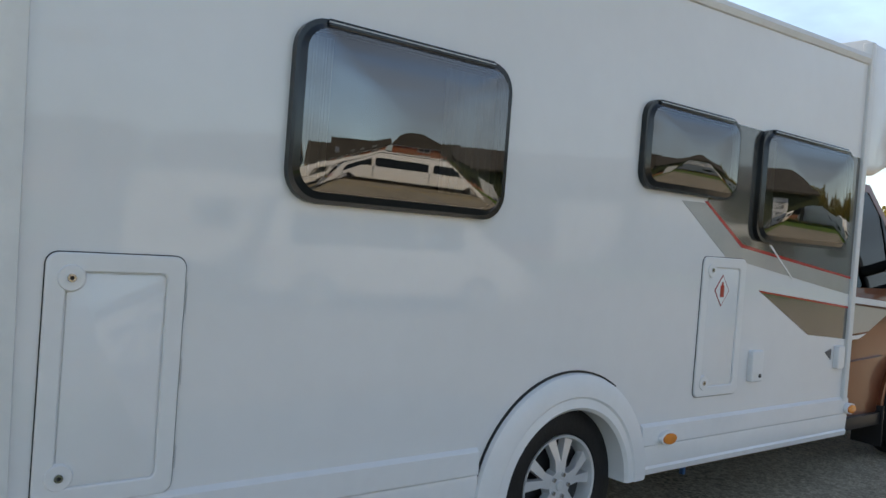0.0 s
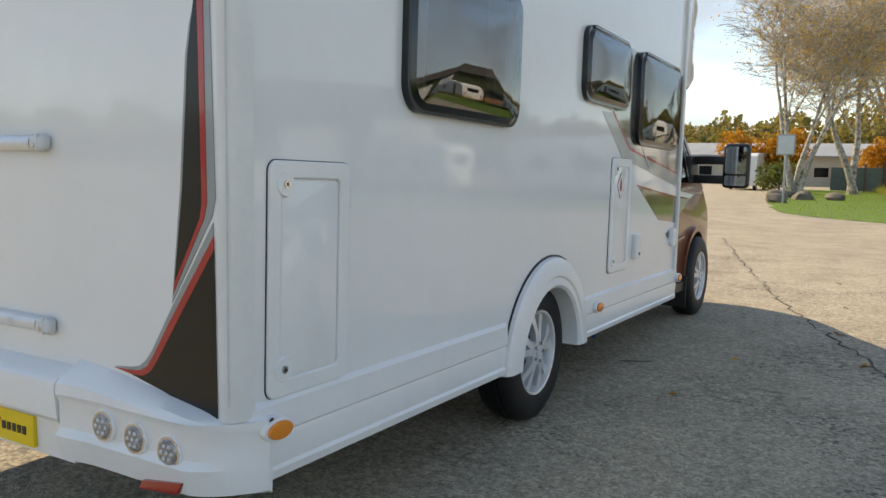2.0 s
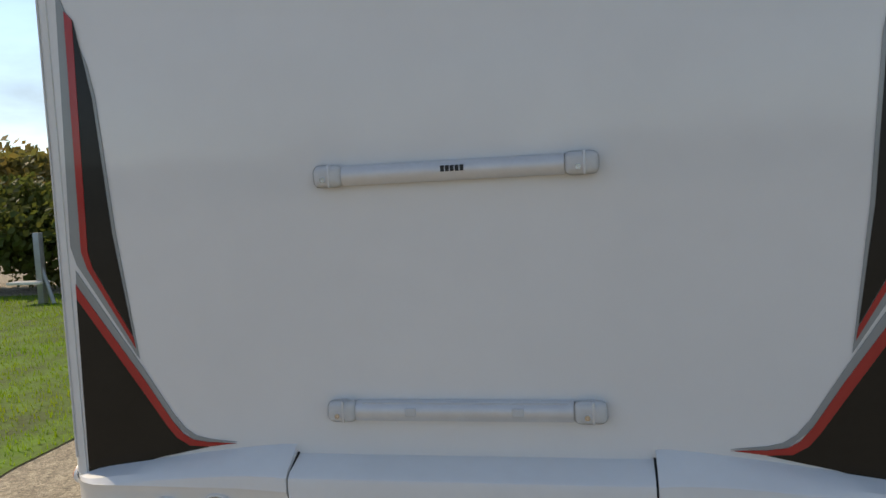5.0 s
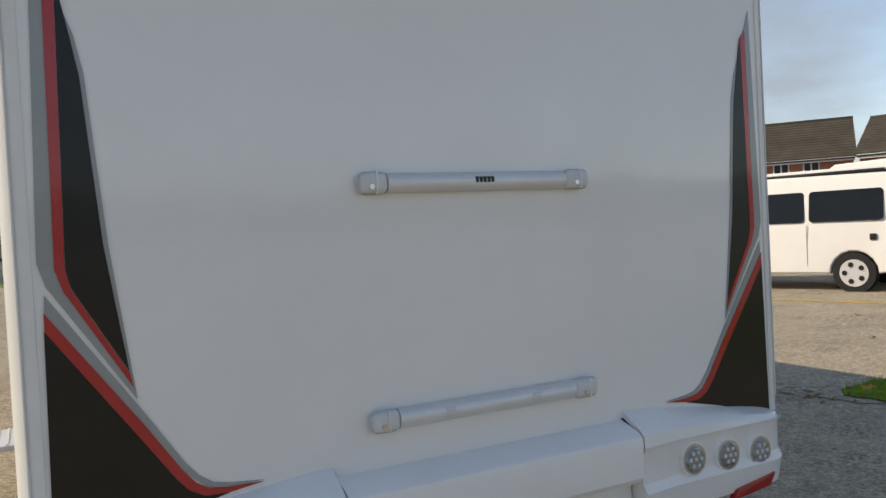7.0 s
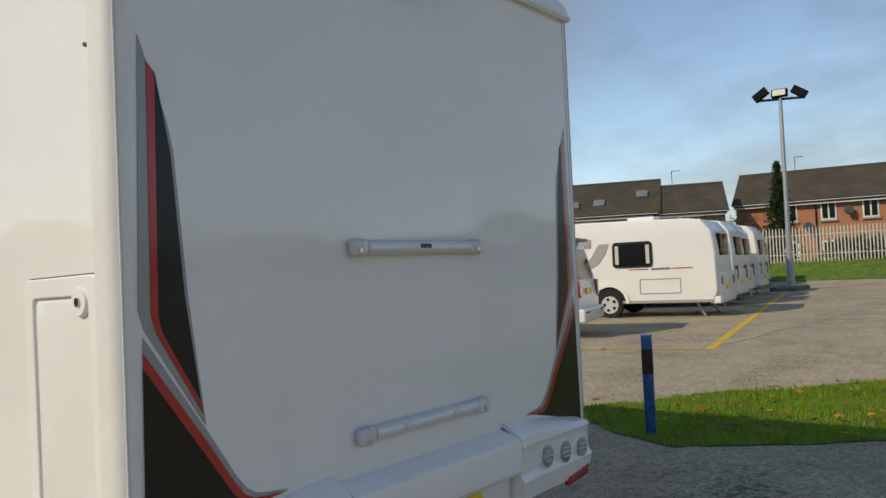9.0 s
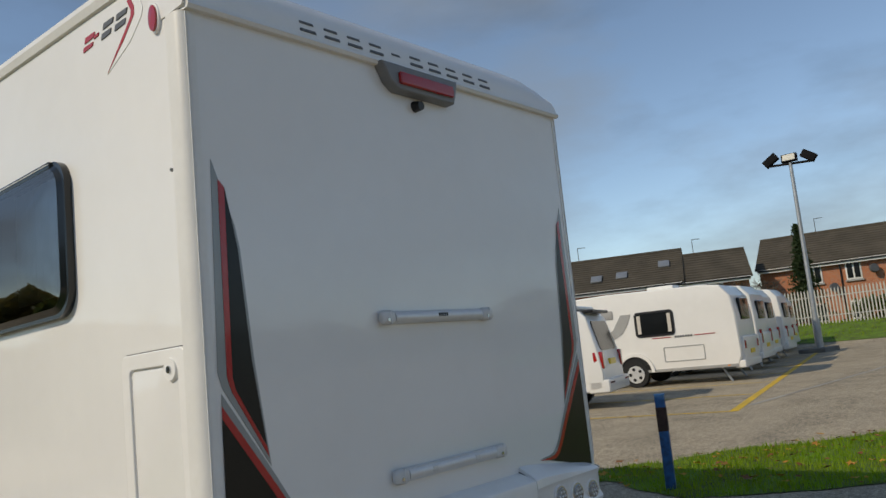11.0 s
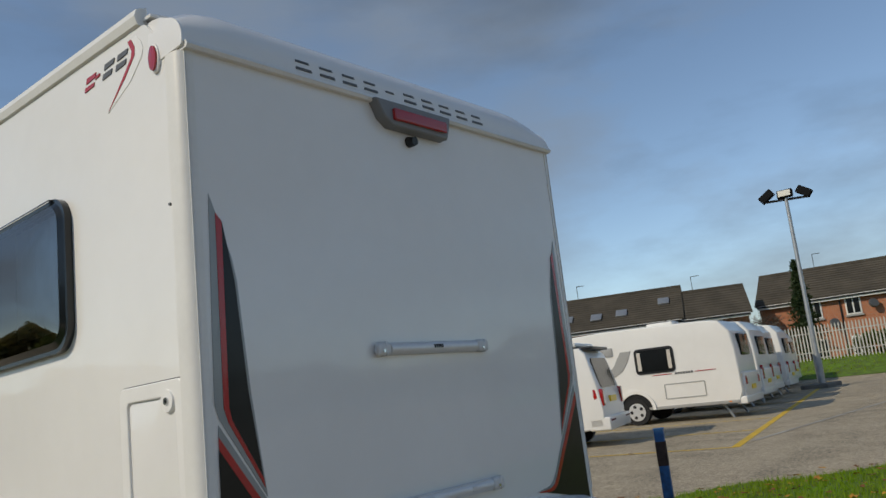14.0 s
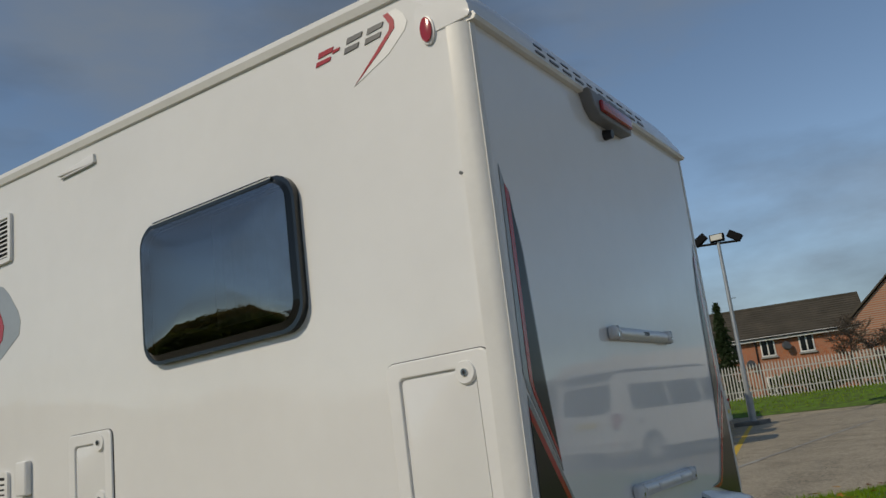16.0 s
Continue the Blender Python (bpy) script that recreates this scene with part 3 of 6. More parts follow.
swoosh(0.175, 0.004, 0.006, mat("decal_teal_grey", (0.07, 0.12, 0.13), 0.3, coat=0.4, var=0.1, scale=5), "side_swoosh_dark")
# slanted bars where the model badge stands, and its hooked stripe
def bar(pts, d, m_, nm="badge_bar"):
    return part(nm, prism(B(), [(y + 0.004, z + 0.048) for y, z in pts], -HW, -(HW + d)), m_, mh)
def slant(y, z, w, h, m_, nm="badge_bar"):
    # leans back like the badge's letters
    return bar([(y, z), (y - w, z + 0.004), (y - w - 0.03 * h / 0.08, z + h), (y - 0.03 * h / 0.08, z + h)], 0.004, m_, nm)
slant(0.625, 2.520, 0.075, 0.018, REDD)
slant(0.61, 2.552, 0.075, 0.022, REDD)
slant(0.535, 2.545, 0.035, 0.014, REDD)
slant(0.478, 2.520, 0.07, 0.022, DGREY)
slant(0.462, 2.556, 0.075, 0.022, DGREY)
slant(0.375, 2.518, 0.075, 0.022, DGREY)
slant(0.360, 2.554, 0.075, 0.022, DGREY)
hook = [(0.445, 2.372), (0.33, 2.455), (0.245, 2.53), (0.235, 2.555), (0.26, 2.60), (0.215, 2.603), (0.185, 2.57), (0.172, 2.535), (0.185, 2.505), (0.27, 2.44)]
bar(hook, 0.002, WHITE2, "badge_hook")
bar([(0.44, 2.376), (0.335, 2.462), (0.255, 2.53), (0.25, 2.553), (0.275, 2.598), (0.25, 2.60), (0.228, 2.562), (0.23, 2.53), (0.31, 2.463)], 0.004, REDD, "badge_hook")
# red side lamp high at the corner
sl = part("side_lamp", prism(B(), disc(0.092, 2.505, 0.032, 0.056), -(HW - 0.002), -(HW + 0.012), bevel=0.004), WHITE2, mh, "red oval marker lamp")
part("lens", prism(B(), disc(0.092, 2.505, 0.025, 0.048), -(HW + 0.01), -(HW + 0.02), bevel=0.004), REDL, sl)
part("screw", cyl(B(), (-1.158, 0.03, 1.945), (-1.166, 0.03, 1.945), 0.006, seg=8), DGREY, mh)
# amber markers
for y in (0.095, 3.015, 4.985):
    base = part("marker_lamp", prism(B(), disc(y, 0.572, 0.062, 0.036), HW + 0.02, HW + (0.046 if y > 1 else 0.068), bevel=0.003), WHITE2, mh, "amber oval side marker")
    part("lens", prism(B(), disc(y, 0.572, 0.052, 0.028), HW + (0.044 if y > 1 else 0.066), HW + (0.056 if y > 1 else 0.078), bevel=0.005), ORANGE, base)
for y in (0.095, 3.015, 4.985):
    base = part("marker_lamp", prism(B(), disc(y, 0.572, 0.062, 0.036), -HW - 0.02, -HW - (0.046 if y > 1 else 0.068), bevel=0.003), WHITE2, mh, "amber oval side marker")
    part("lens", prism(B(), disc(y, 0.572, 0.052, 0.028), -HW - (0.044 if y > 1 else 0.066), -HW - (0.056 if y > 1 else 0.078), bevel=0.005), ORANGE, base)

# side decals towards the cab
def sided(pts, d0, d1, m_, name="side_decal"):
    for sx in (1,):
        part(name, prism(B(), [(y if y < 3.8 else 3.8 + (y - 3.8) * 0.905, z - 0.037) for y, z in pts], sx * (HW + d0), sx * (HW + d1)), m_, mh)
sided([(3.02, 1.811), (3.45, 1.544), (5.11, 1.348), (5.11, 1.462), (3.60, 1.612), (3.25, 1.816)], 0, 0.002, SILVERD)
sided([(3.24, 1.823), (3.60, 1.612), (5.11, 1.462), (5.11, 2.25), (3.52, 2.262), (3.42, 2.262)], 0, 0.002, BRONZED)
sided([(3.215, 1.823), (3.595, 1.60), (5.11, 1.452), (5.11, 1.466), (3.605, 1.618), (3.24, 1.826)], 0.002, 0.0035, REDD)
sided([(3.81, 1.367), (5.10, 1.273), (5.10, 1.062), (4.48, 1.102)], 0, 0.002, BRONZED)
sided([(3.81, 1.367), (5.10, 1.276), (5.10, 1.262), (3.83, 1.355)], 0.002, 0.0035, REDD)
sided([(3.885, 1.63), (4.205, 1.438), (4.225, 1.438), (3.91, 1.63)], 0.0035, 0.005, WHITE2)
# rear decals, mirrored on both corners
def reard(pts, d0, d1, m_, name):
    for sx in (1, -1):
        bm = prism(B(), [(sx * x * (1.032 if z < 1.3 else 1.032 - 0.024 * min(1, (z - 1.3) / 0.6)), lift(z)) for x, z in pts], -d0 - 0.001, -d1 - 0.001, axis="y")
        for v in bm.verts:
            v.co.y += rear_y(v.co.z)
        part(name, bm, m_, mh)
reard([(1.068, 1.95), (0.985, 1.74), (0.966, 1.66), (0.925, 1.30), (0.885, 0.961), (1.05, 1.222), (1.064, 1.27)], 0, 0.002, GREYD, "rear_decal_grey")
reard([(1.021, 1.86), (0.992, 1.735), (0.975, 1.655), (0.935, 1.30), (0.898, 1.025), (1.002, 1.215), (1.011, 1.255)], 0.002, 0.0035, DARKD, "rear_decal_dark")
reard([(1.046, 1.885), (1.022, 1.86), (1.012, 1.255), (1.003, 1.214), (0.897, 1.02), (0.892, 0.99), (1.018, 1.21), (1.032, 1.255)], 0.002, 0.0038, REDD, "rear_decal_red")
reard([(1.054, 1.205), (0.872, 0.93), (0.795, 0.808), (0.765, 0.772), (0.735, 0.752), (0.70, 0.744), (0.62, 0.736), (0.70, 0.735), (0.745, 0.742), (0.80, 0.787), (0.87, 0.895), (1.056, 1.165)], 0, 0.002, GREYD, "rear_decal_grey")
reard([(1.057, 1.168), (0.87, 0.898), (0.80, 0.79), (0.772, 0.757), (0.745, 0.741), (0.70, 0.735), (0.62, 0.733), (0.70, 0.723), (0.755, 0.725), (0.79, 0.745), (0.815, 0.775), (0.89, 0.885), (1.057, 1.128)], 0.002, 0.0038, REDD, "rear_decal_red")
reard([(1.058, 1.13), (0.89, 0.887), (0.815, 0.777), (0.79, 0.747), (0.755, 0.727), (0.70, 0.722), (0.85, 0.69), (1.066, 0.62)], 0.002, 0.0035, DARKD, "rear_decal_dark")

# bumper in three sections
def bumper(x0, x1, n, centre, name):
    bm = B()
    ls = []
    for k in range(n + 1):
        x = x0 + (x1 - x0) * k / n
        a = abs(x)
        e = max(0.0, (a - 1.02) / 0.16)
        back = 0.075 * e * e
        if centre:
            sec = [(0.02, 0.715), (-0.025, 0.71), (-0.105, 0.684), (-0.118, 0.672), (-0.122, 0.655), (-0.112, 0.55), (-0.102, 0.535), (-0.055, 0.52), (-0.05, 0.385), (0.02, 0.38)]
        else:
            top = 0.738 - 0.08 * max(0.0, (a - 0.5) / 0.6) ** 1.2
            sec = [(0.02, top), (-0.03, top - 0.004), (-0.088, top - 0.05 + 0.03 * min(1, (a - 0.48) / 0.5)), (-0.103, top - 0.066 + 0.03 * min(1, (a - 0.48) / 0.5)), (-0.106, 0.637), (-0.092, 0.61), (-0.089, 0.525), (-0.106, 0.50), (-0.085, 0.42), (0.02, 0.41)]
        if not centre:
            near = 0.016 * max(0.0, 1 - (a - 0.466) / 0.14)
            sec = [(y - near if y < -0.05 else y, z) for y, z in sec]
        ls.append([bm.verts.new((x, -0.015 + (y if y > 0 else y * (1 - 0.55 * e * e)) + back * (1 if y < 0 else 0) + (0.06 * e if y > 0 else 0), z - 0.028)) for y, z in sec])
    for a, b in zip(ls[:-1], ls[1:]):
        m = len(a)
        for i in range(m):
            bm.faces.new((a[i], a[(i + 1) % m], b[(i + 1) % m], b[i]))
    bm.faces.new(ls[0]), bm.faces.new(ls[-1])
    return part(name, bm, WHITE2, mh, smooth=28)
bumper(-0.460, 0.460, 8, True, "bumper_centre")
bumper(0.466, 1.205, 22, False, "bumper_corner")
bumper(-0.466, -1.205, 22, False, "bumper_corner")
for sx in (1, -1):
    part("seam", prism(B(), [(0.0, 0.692), (-0.04, 0.687), (-0.10, 0.657), (-0.115, 0.632), (-0.115, 0.512), (-0.062, 0.498), (-0.058, 0.397), (0.0, 0.392)], sx * 0.463 - 0.003, sx * 0.463 + 0.003), SEAL, mh)
    for lx, lz, yy in ((0.676, 0.537, -0.105), (0.823, 0.525, -0.104), (0.969, 0.512, -0.101)):
        dish = part("rear_lamp", cyl(B(), (sx * lx, yy + 0.02, lz), (sx * lx, yy - 0.012, lz), 0.058, 0.052, seg=32), WHITE2, mh, "round clear LED rear lamp")
        part("bezel", cyl(B(), (sx * lx, yy - 0.006, lz), (sx * lx, yy - 0.014, lz), 0.05, 0.047, seg=32), LOCKM, dish)
        bm = B()
        cyl(bm, (sx * lx, yy - 0.012, lz), (sx * lx, yy - 0.02, lz), 0.043, 0.034, seg=32)
        part("lens", bm, LENS, dish)
        for q in range(7):
            t = 2 * math.pi * q / 6
            rr = 0.022 if q < 6 else 0.0
            part("led", cyl(B(), (sx * lx + rr * math.cos(t), yy - 0.019, lz + rr * math.sin(t)), (sx * lx + rr * math.cos(t), yy - 0.0225, lz + rr * math.sin(t)), 0.007, 0.005, seg=10), GREYP, dish)
    bm = prism(B(), [(sx * 0.84, 0.375), (sx * 0.86, 0.405), (sx * 1.03, 0.432), (sx * 1.005, 0.392)], -0.09, -0.118, axis="y", bevel=0.004)
    part("reflector", bm, REDL, mh, "red rear reflector")
plate = part("number_plate", box(B(), -0.26, 0.26, -0.081, -0.06, 0.372, 0.484, 0.003), YELLOW, mh, "yellow show plate with dark bars")
for x0, w in ((-0.2, 0.13), (0.08, 0.14)):
    for q in range(4 if x0 < 0 else 5):
        part("plate_bar", box(B(), x0 + q * 0.03, x0 + q * 0.03 + 0.018, -0.085, -0.082, 0.412, 0.44), BLACK, plate)
part("plate_emblem", prism(B(), [(0.0, 0.457), (0.05, 0.462), (0.07, 0.447), (0.04, 0.402), (0.025, 0.402), (0.045, 0.44), (-0.01, 0.446)], -0.082, -0.086, axis="y"), REDD, plate)
part("plate_emblem", prism(B(), disc(-0.01, 0.43, 0.03, 0.022), -0.082, -0.085, axis="y"), DGREY, plate)

# bicycle rack rails
def rack_rail(z, slots):
    bm = B()
    sec = [(0.0, -0.026), (-0.02, -0.025), (-0.031, -0.014), (-0.034, 0.002), (-0.028, 0.016), (-0.016, 0.025), (0.0, 0.026)]
    lo = [bm.verts.new((-0.287, y, z + q)) for y, q in sec]
    hi = [bm.verts.new((0.272, y, z + q)) for y, q in sec]
    for i in range(len(sec)):
        bm.faces.new((lo[i], lo[(i + 1) % len(sec)], hi[(i + 1) % len(sec)], hi[i]))
    bm.faces.new(lo), bm.faces.new(hi)
    bm.normal_update()
    for v in bm.verts:
        v.co.y += rear_y(v.co.z) - 0.002
    r = part("rack_rail", bm, ALU, mh, "silver aluminium bicycle rack rail")
    for xa, xb, xs in ((-0.365, -0.285, -0.335), (0.27, 0.355, 0.305)):
        bm = box(B(), xa, xb, -0.038 + rear_y(z), 0.0 + rear_y(z), z - 0.029, z + 0.029, 0.024, 5)
        c = part("end_cap", bm, GREYP, r)
        part("screw", cyl(B(), (xs, -0.037 + rear_y(z), z - 0.01), (xs, -0.041 + rear_y(z), z - 0.01), 0.007, seg=12), LOCKM, c)
        part("cap_collar", box(B(), xs + 0.012, xs + 0.018, -0.0395 + rear_y(z), rear_y(z), z - 0.0285, z + 0.0285, 0.002), ALU, c)
    if slots:
        for xc in (-0.14, 0.135):
            part("clip", box(B(), xc - 0.016, xc + 0.016, -0.0375 + rear_y(z), rear_y(z), z - 0.012, z + 0.012, 0.006, 3), GREYP, r)
        part("slot", box(B(), -0.27, 0.26, -0.026 + rear_y(z), rear_y(z), z + 0.019, z + 0.0225), GREYP, r)
    else:
        for q in range(5):
            w = 0.0095
            x = -0.03 + q * 0.0122
            part("badge_bar", box(B(), x, x + w, -0.0362 + rear_y(z), rear_y(z) - 0.02, z - 0.004, z + 0.011), BLACK, r)
rack_rail(1.415, False)
rack_rail(0.804, True)

# high brake lamp and rear camera
yb = rear_y(2.44)
bl = part("brake_lamp", prism(B(), [(-0.255, 2.488), (0.235, 2.488), (0.225, 2.437), (0.20, 2.375), (-0.165, 2.375), (-0.215, 2.41)], yb + 0.01, yb - 0.055, axis="y", bevel=0.012, seg=3), mat("housing_grey", (0.2, 0.205, 0.21), 0.4, var=0.1, scale=12), mh, "high level brake lamp in grey housing")
part("lens", box(B(), -0.165, 0.185, yb - 0.072, yb - 0.05, 2.398, 2.452, 0.01, 3), REDL, bl)
part("reversing_camera", cyl(B(), (-0.018, rear_y(2.34) + 0.005, 2.339), (-0.018, rear_y(2.34) - 0.04, 2.333), 0.026, 0.02, seg=20), BLACK, mh, "small black reversing camera")
# letter-like plain dashes on the roof cap
def cap_pt(z):
    s = min(1.0, max(0.0, (z - 2.50) / 0.255))
    t = math.asin(s)
    return rear_y(2.49) - 0.012 + 0.27 * (1 - math.cos(t))
def cap_bar(pts, name="badge_bar"):
    bm = prism(B(), [(x, z + 0.052) for x, z in pts], 0, 0.006, axis="y")
    for v in bm.verts:
        v.co.y = cap_pt(v.co.z) - (0.003 if v.co.y < 0.003 else -0.004)
    part(name, bm, DGREY, mh)
for k in range(10):
    x = -0.65 + 0.1245 * k
    if k == 4:
        cap_bar([(x + 0.01, 2.495), (x + 0.06, 2.495), (x + 0.06, 2.504), (x + 0.01, 2.504)])
        continue
    cap_bar([(x, 2.476), (x + 0.08, 2.476), (x + 0.078, 2.487), (x + 0.002, 2.487)])
    cap_bar([(x + 0.006, 2.511), (x + 0.074, 2.511), (x + 0.072, 2.521), (x + 0.008, 2.521)])

# cab of the base vehicle
body_parts = set(mh.children_recursive)
def cab_taper(bm):
    for v in bm.verts:
        f = max(0.0, (v.co.z - 1.3) / 0.9)
        g = max(0.0, (v.co.y - 6.4) / 1.2)
        v.co.x *= (1 - 0.17 * f) * (1 - 0.12 * g * g)
    return bm
low = [(5.1, 0.44), (6.02, 0.44)] + [(FW + 0.45 * math.cos(radians(a)), 0.46 + 0.45 * math.sin(radians(a))) for a in range(170, 0, -10)] + [(7.04, 0.46), (7.42, 0.48), (7.5, 0.62), (7.5, 0.82), (7.4, 1.0), (7.2, 1.12), (6.85, 1.27), (6.7, 1.34), (5.1, 1.34)]
for sx in (1, -1):
    part("cab_side", cab_taper(prism(B(), low, sx * 1.01, sx * 0.9, bevel=0.03)), BROWNP, mh, "copper brown cab panel")
    part("arch_lip", cab_taper(ring(B(), [(FW + 0.475 * math.cos(radians(a)), 0.46 + 0.475 * math.sin(radians(a))) for a in range(0, 181, 9)] + [(FW - 0.40, 0.44)], [(FW + 0.43 * math.cos(radians(a)), 0.46 + 0.43 * math.sin(radians(a))) for a in range(0, 181, 9)] + [(FW - 0.38, 0.44)], sx * 1.0, sx * 1.035)), BROWNP, mh)
    win = [(5.25, 1.36), (6.62, 1.36), (6.45, 1.5), (5.92, 2.06), (5.25, 2.08)]
    part("cab_window", cab_taper(prism(B(), win, sx * 1.0, sx * 0.995)), CARGLASS, mh, "dark cab side window")
    part("window_pillar", cab_taper(prism(B(), [(6.15, 1.36), (6.2, 1.36), (6.12, 1.86), (6.07, 1.9)], sx * 1.008, sx * 1.001)), BLACK, mh)
    part("window_surround", cab_taper(ring(B(), [(5.2, 1.3), (6.8, 1.3), (6.52, 1.52), (5.95, 2.12), (5.2, 2.14)], win, sx * 0.94, sx * 1.006)), BROWNP, mh)
    part("cab_stripe", cab_taper(prism(B(), [(5.2, 1.02), (5.75, 1.05), (6.1, 1.2), (5.2, 1.26)], sx * 1.011, sx * 1.014)), SILVERD, mh)
    part("cab_stripe", cab_taper(prism(B(), [(5.2, 0.98), (5.6, 1.0), (5.72, 1.035), (5.2, 1.005)], sx * 1.012, sx * 1.016)), WHITE2, mh)
    part("cab_stripe", cab_taper(prism(B(), [(5.2, 1.27), (6.15, 1.215), (6.3, 1.25), (5.2, 1.315)], sx * 1.012, sx * 1.016)), WHITE2, mh)
    part("cab_moulding", cab_taper(prism(B(), [(5.2, 0.8), (6.0, 0.84), (6.0, 0.87), (5.2, 0.83)], sx * 1.01, sx * 1.03, bevel=0.006)), BROWNP, mh)
    part("cab_sill", box(B(), min(sx * 0.9, sx * 1.04), max(sx * 0.9, sx * 1.04), 5.2, 6.05, 0.36, 0.45, 0.012), BLACK, mh)
    part("mud_flap", box(B(), min(sx * 0.84, sx * 1.06), max(sx * 0.84, sx * 1.06), 6.0, 6.02, 0.2, 0.5, 0.008), BLACK, mh)
    mr = part("door_mirror", box(B(), min(sx * 1.25, sx * 1.49), max(sx * 1.25, sx * 1.49), 6.35, 6.46, 1.32, 1.74, 0.05, 4), BLACK, mh, "tall black door mirror on arms")
    part("mirror_glass", prism(B(), rounded(min(sx * 1.275, sx * 1.465), max(sx * 1.275, sx * 1.465), 1.455, 1.71, 0.03), 6.344, 6.352, axis="y"), mat("mirror_glass", (0.45, 0.5, 0.52), 0.03, metal=1.0), mr)
    part("mirror_glass", prism(B(), rounded(min(sx * 1.275, sx * 1.465), max(sx * 1.275, sx * 1.465), 1.345, 1.44, 0.02), 6.344, 6.352, axis="y"), mat("mirror_glass_low", (0.4, 0.45, 0.47), 0.03, metal=1.0), mr)
    for zz in (1.40, 1.58):
        part("mirror_arm", box(B(), min(sx * 0.93, sx * 1.27), max(sx * 0.93, sx * 1.27), 6.37, 6.45, zz - 0.04, zz + 0.04, 0.015), BLACK, mr)
    part("mirror_base", box(B(), min(sx * 0.9, sx * 0.99), max(sx * 0.9, sx * 0.99), 6.25, 6.55, 1.33, 1.62, 0.03), BLACK, mr)
part("bonnet", cab_taper(prism(B(), [(6.6, 1.36), (6.85, 1.29), (7.2, 1.14), (7.42, 1.0), (7.52, 0.8), (7.52, 0.5), (7.4, 0.46), (7.3, 0.9), (6.6, 1.1)], -0.97, 0.97, bevel=0.03)), BROWNP, mh)
part("windscreen", cab_taper(prism(B(), [(6.7, 1.36), (5.9, 2.12), (5.88, 2.1), (6.66, 1.36)], -0.93, 0.93)), CARGLASS, mh)
part("cab_roof", cab_taper(box(B(), -0.95, 0.95, 5.12, 5.95, 2.08, 2.16, 0.02)), BROWNP, mh)
part("cab_interior", box(B(), -0.8, 0.8, 5.14, 6.3, 0.6, 1.32), INSIDE, mh)
part("head_rest", box(B(), 0.3, 0.62, 5.5, 5.62, 1.4, 1.75, 0.05), INSIDE, mh)
# white pod over the cab
pod = [(5.15, 2.12), (5.4, 2.13), (5.68, 2.22), (5.92, 2.38), (6.04, 2.58), (5.98, 2.78), (5.75, 2.93), (5.4, 3.0), (5.15, 3.0)]
bm = prism(B(), pod, -1.14, 1.14, bevel=0.06, seg=4)
for v in bm.verts:
    v.co.x *= 1 - 0.09 * max(0, (v.co.y - 5.3) / 0.6) ** 2
part("overcab_pod", bm, WHITE, mh, "white rounded overcab moulding")
for sx in (1, -1):
    part("front_trim", box(B(), min(sx * 1.10, sx * 1.168), max(sx * 1.10, sx * 1.168), 5.11, 5.17, 0.62, 2.97, 0.012, 3), TRIM, mh)
for o in mh.children_recursive:
    if o not in body_parts and o.type == "MESH":
        for v in o.data.vertices:
            v.co.y += CAB_BACK
# water tap below the skirt and a step on the other side
tap = part("drain_tap", box(B(), 1.02, 1.06, 3.32, 3.36, 0.34, 0.44, 0.008), BLUEP, mh, "blue drain tap")
part("tap_handle", box(B(), 1.02, 1.05, 3.27, 3.41, 0.38, 0.40, 0.006), BLUEP, tap)
part("tap_leg", box(B(), 1.02, 1.05, 3.37, 3.39, 0.30, 0.39, 0.006), BLUEP, tap)
st = part("entrance_step", box(B(), -1.43, -1.0, 2.8, 3.3, 0.30, 0.33, 0.006), ALU, mh, "ribbed aluminium entrance step")
for q in range(8):
    part("rib", box(B(), -1.425 + q * 0.05, -1.413 + q * 0.05, 2.81, 3.29, 0.329, 0.336), GREYP, st)
part("step_edge", box(B(), -1.445, -1.425, 2.79, 3.31, 0.295, 0.335, 0.003), BLACK, st)


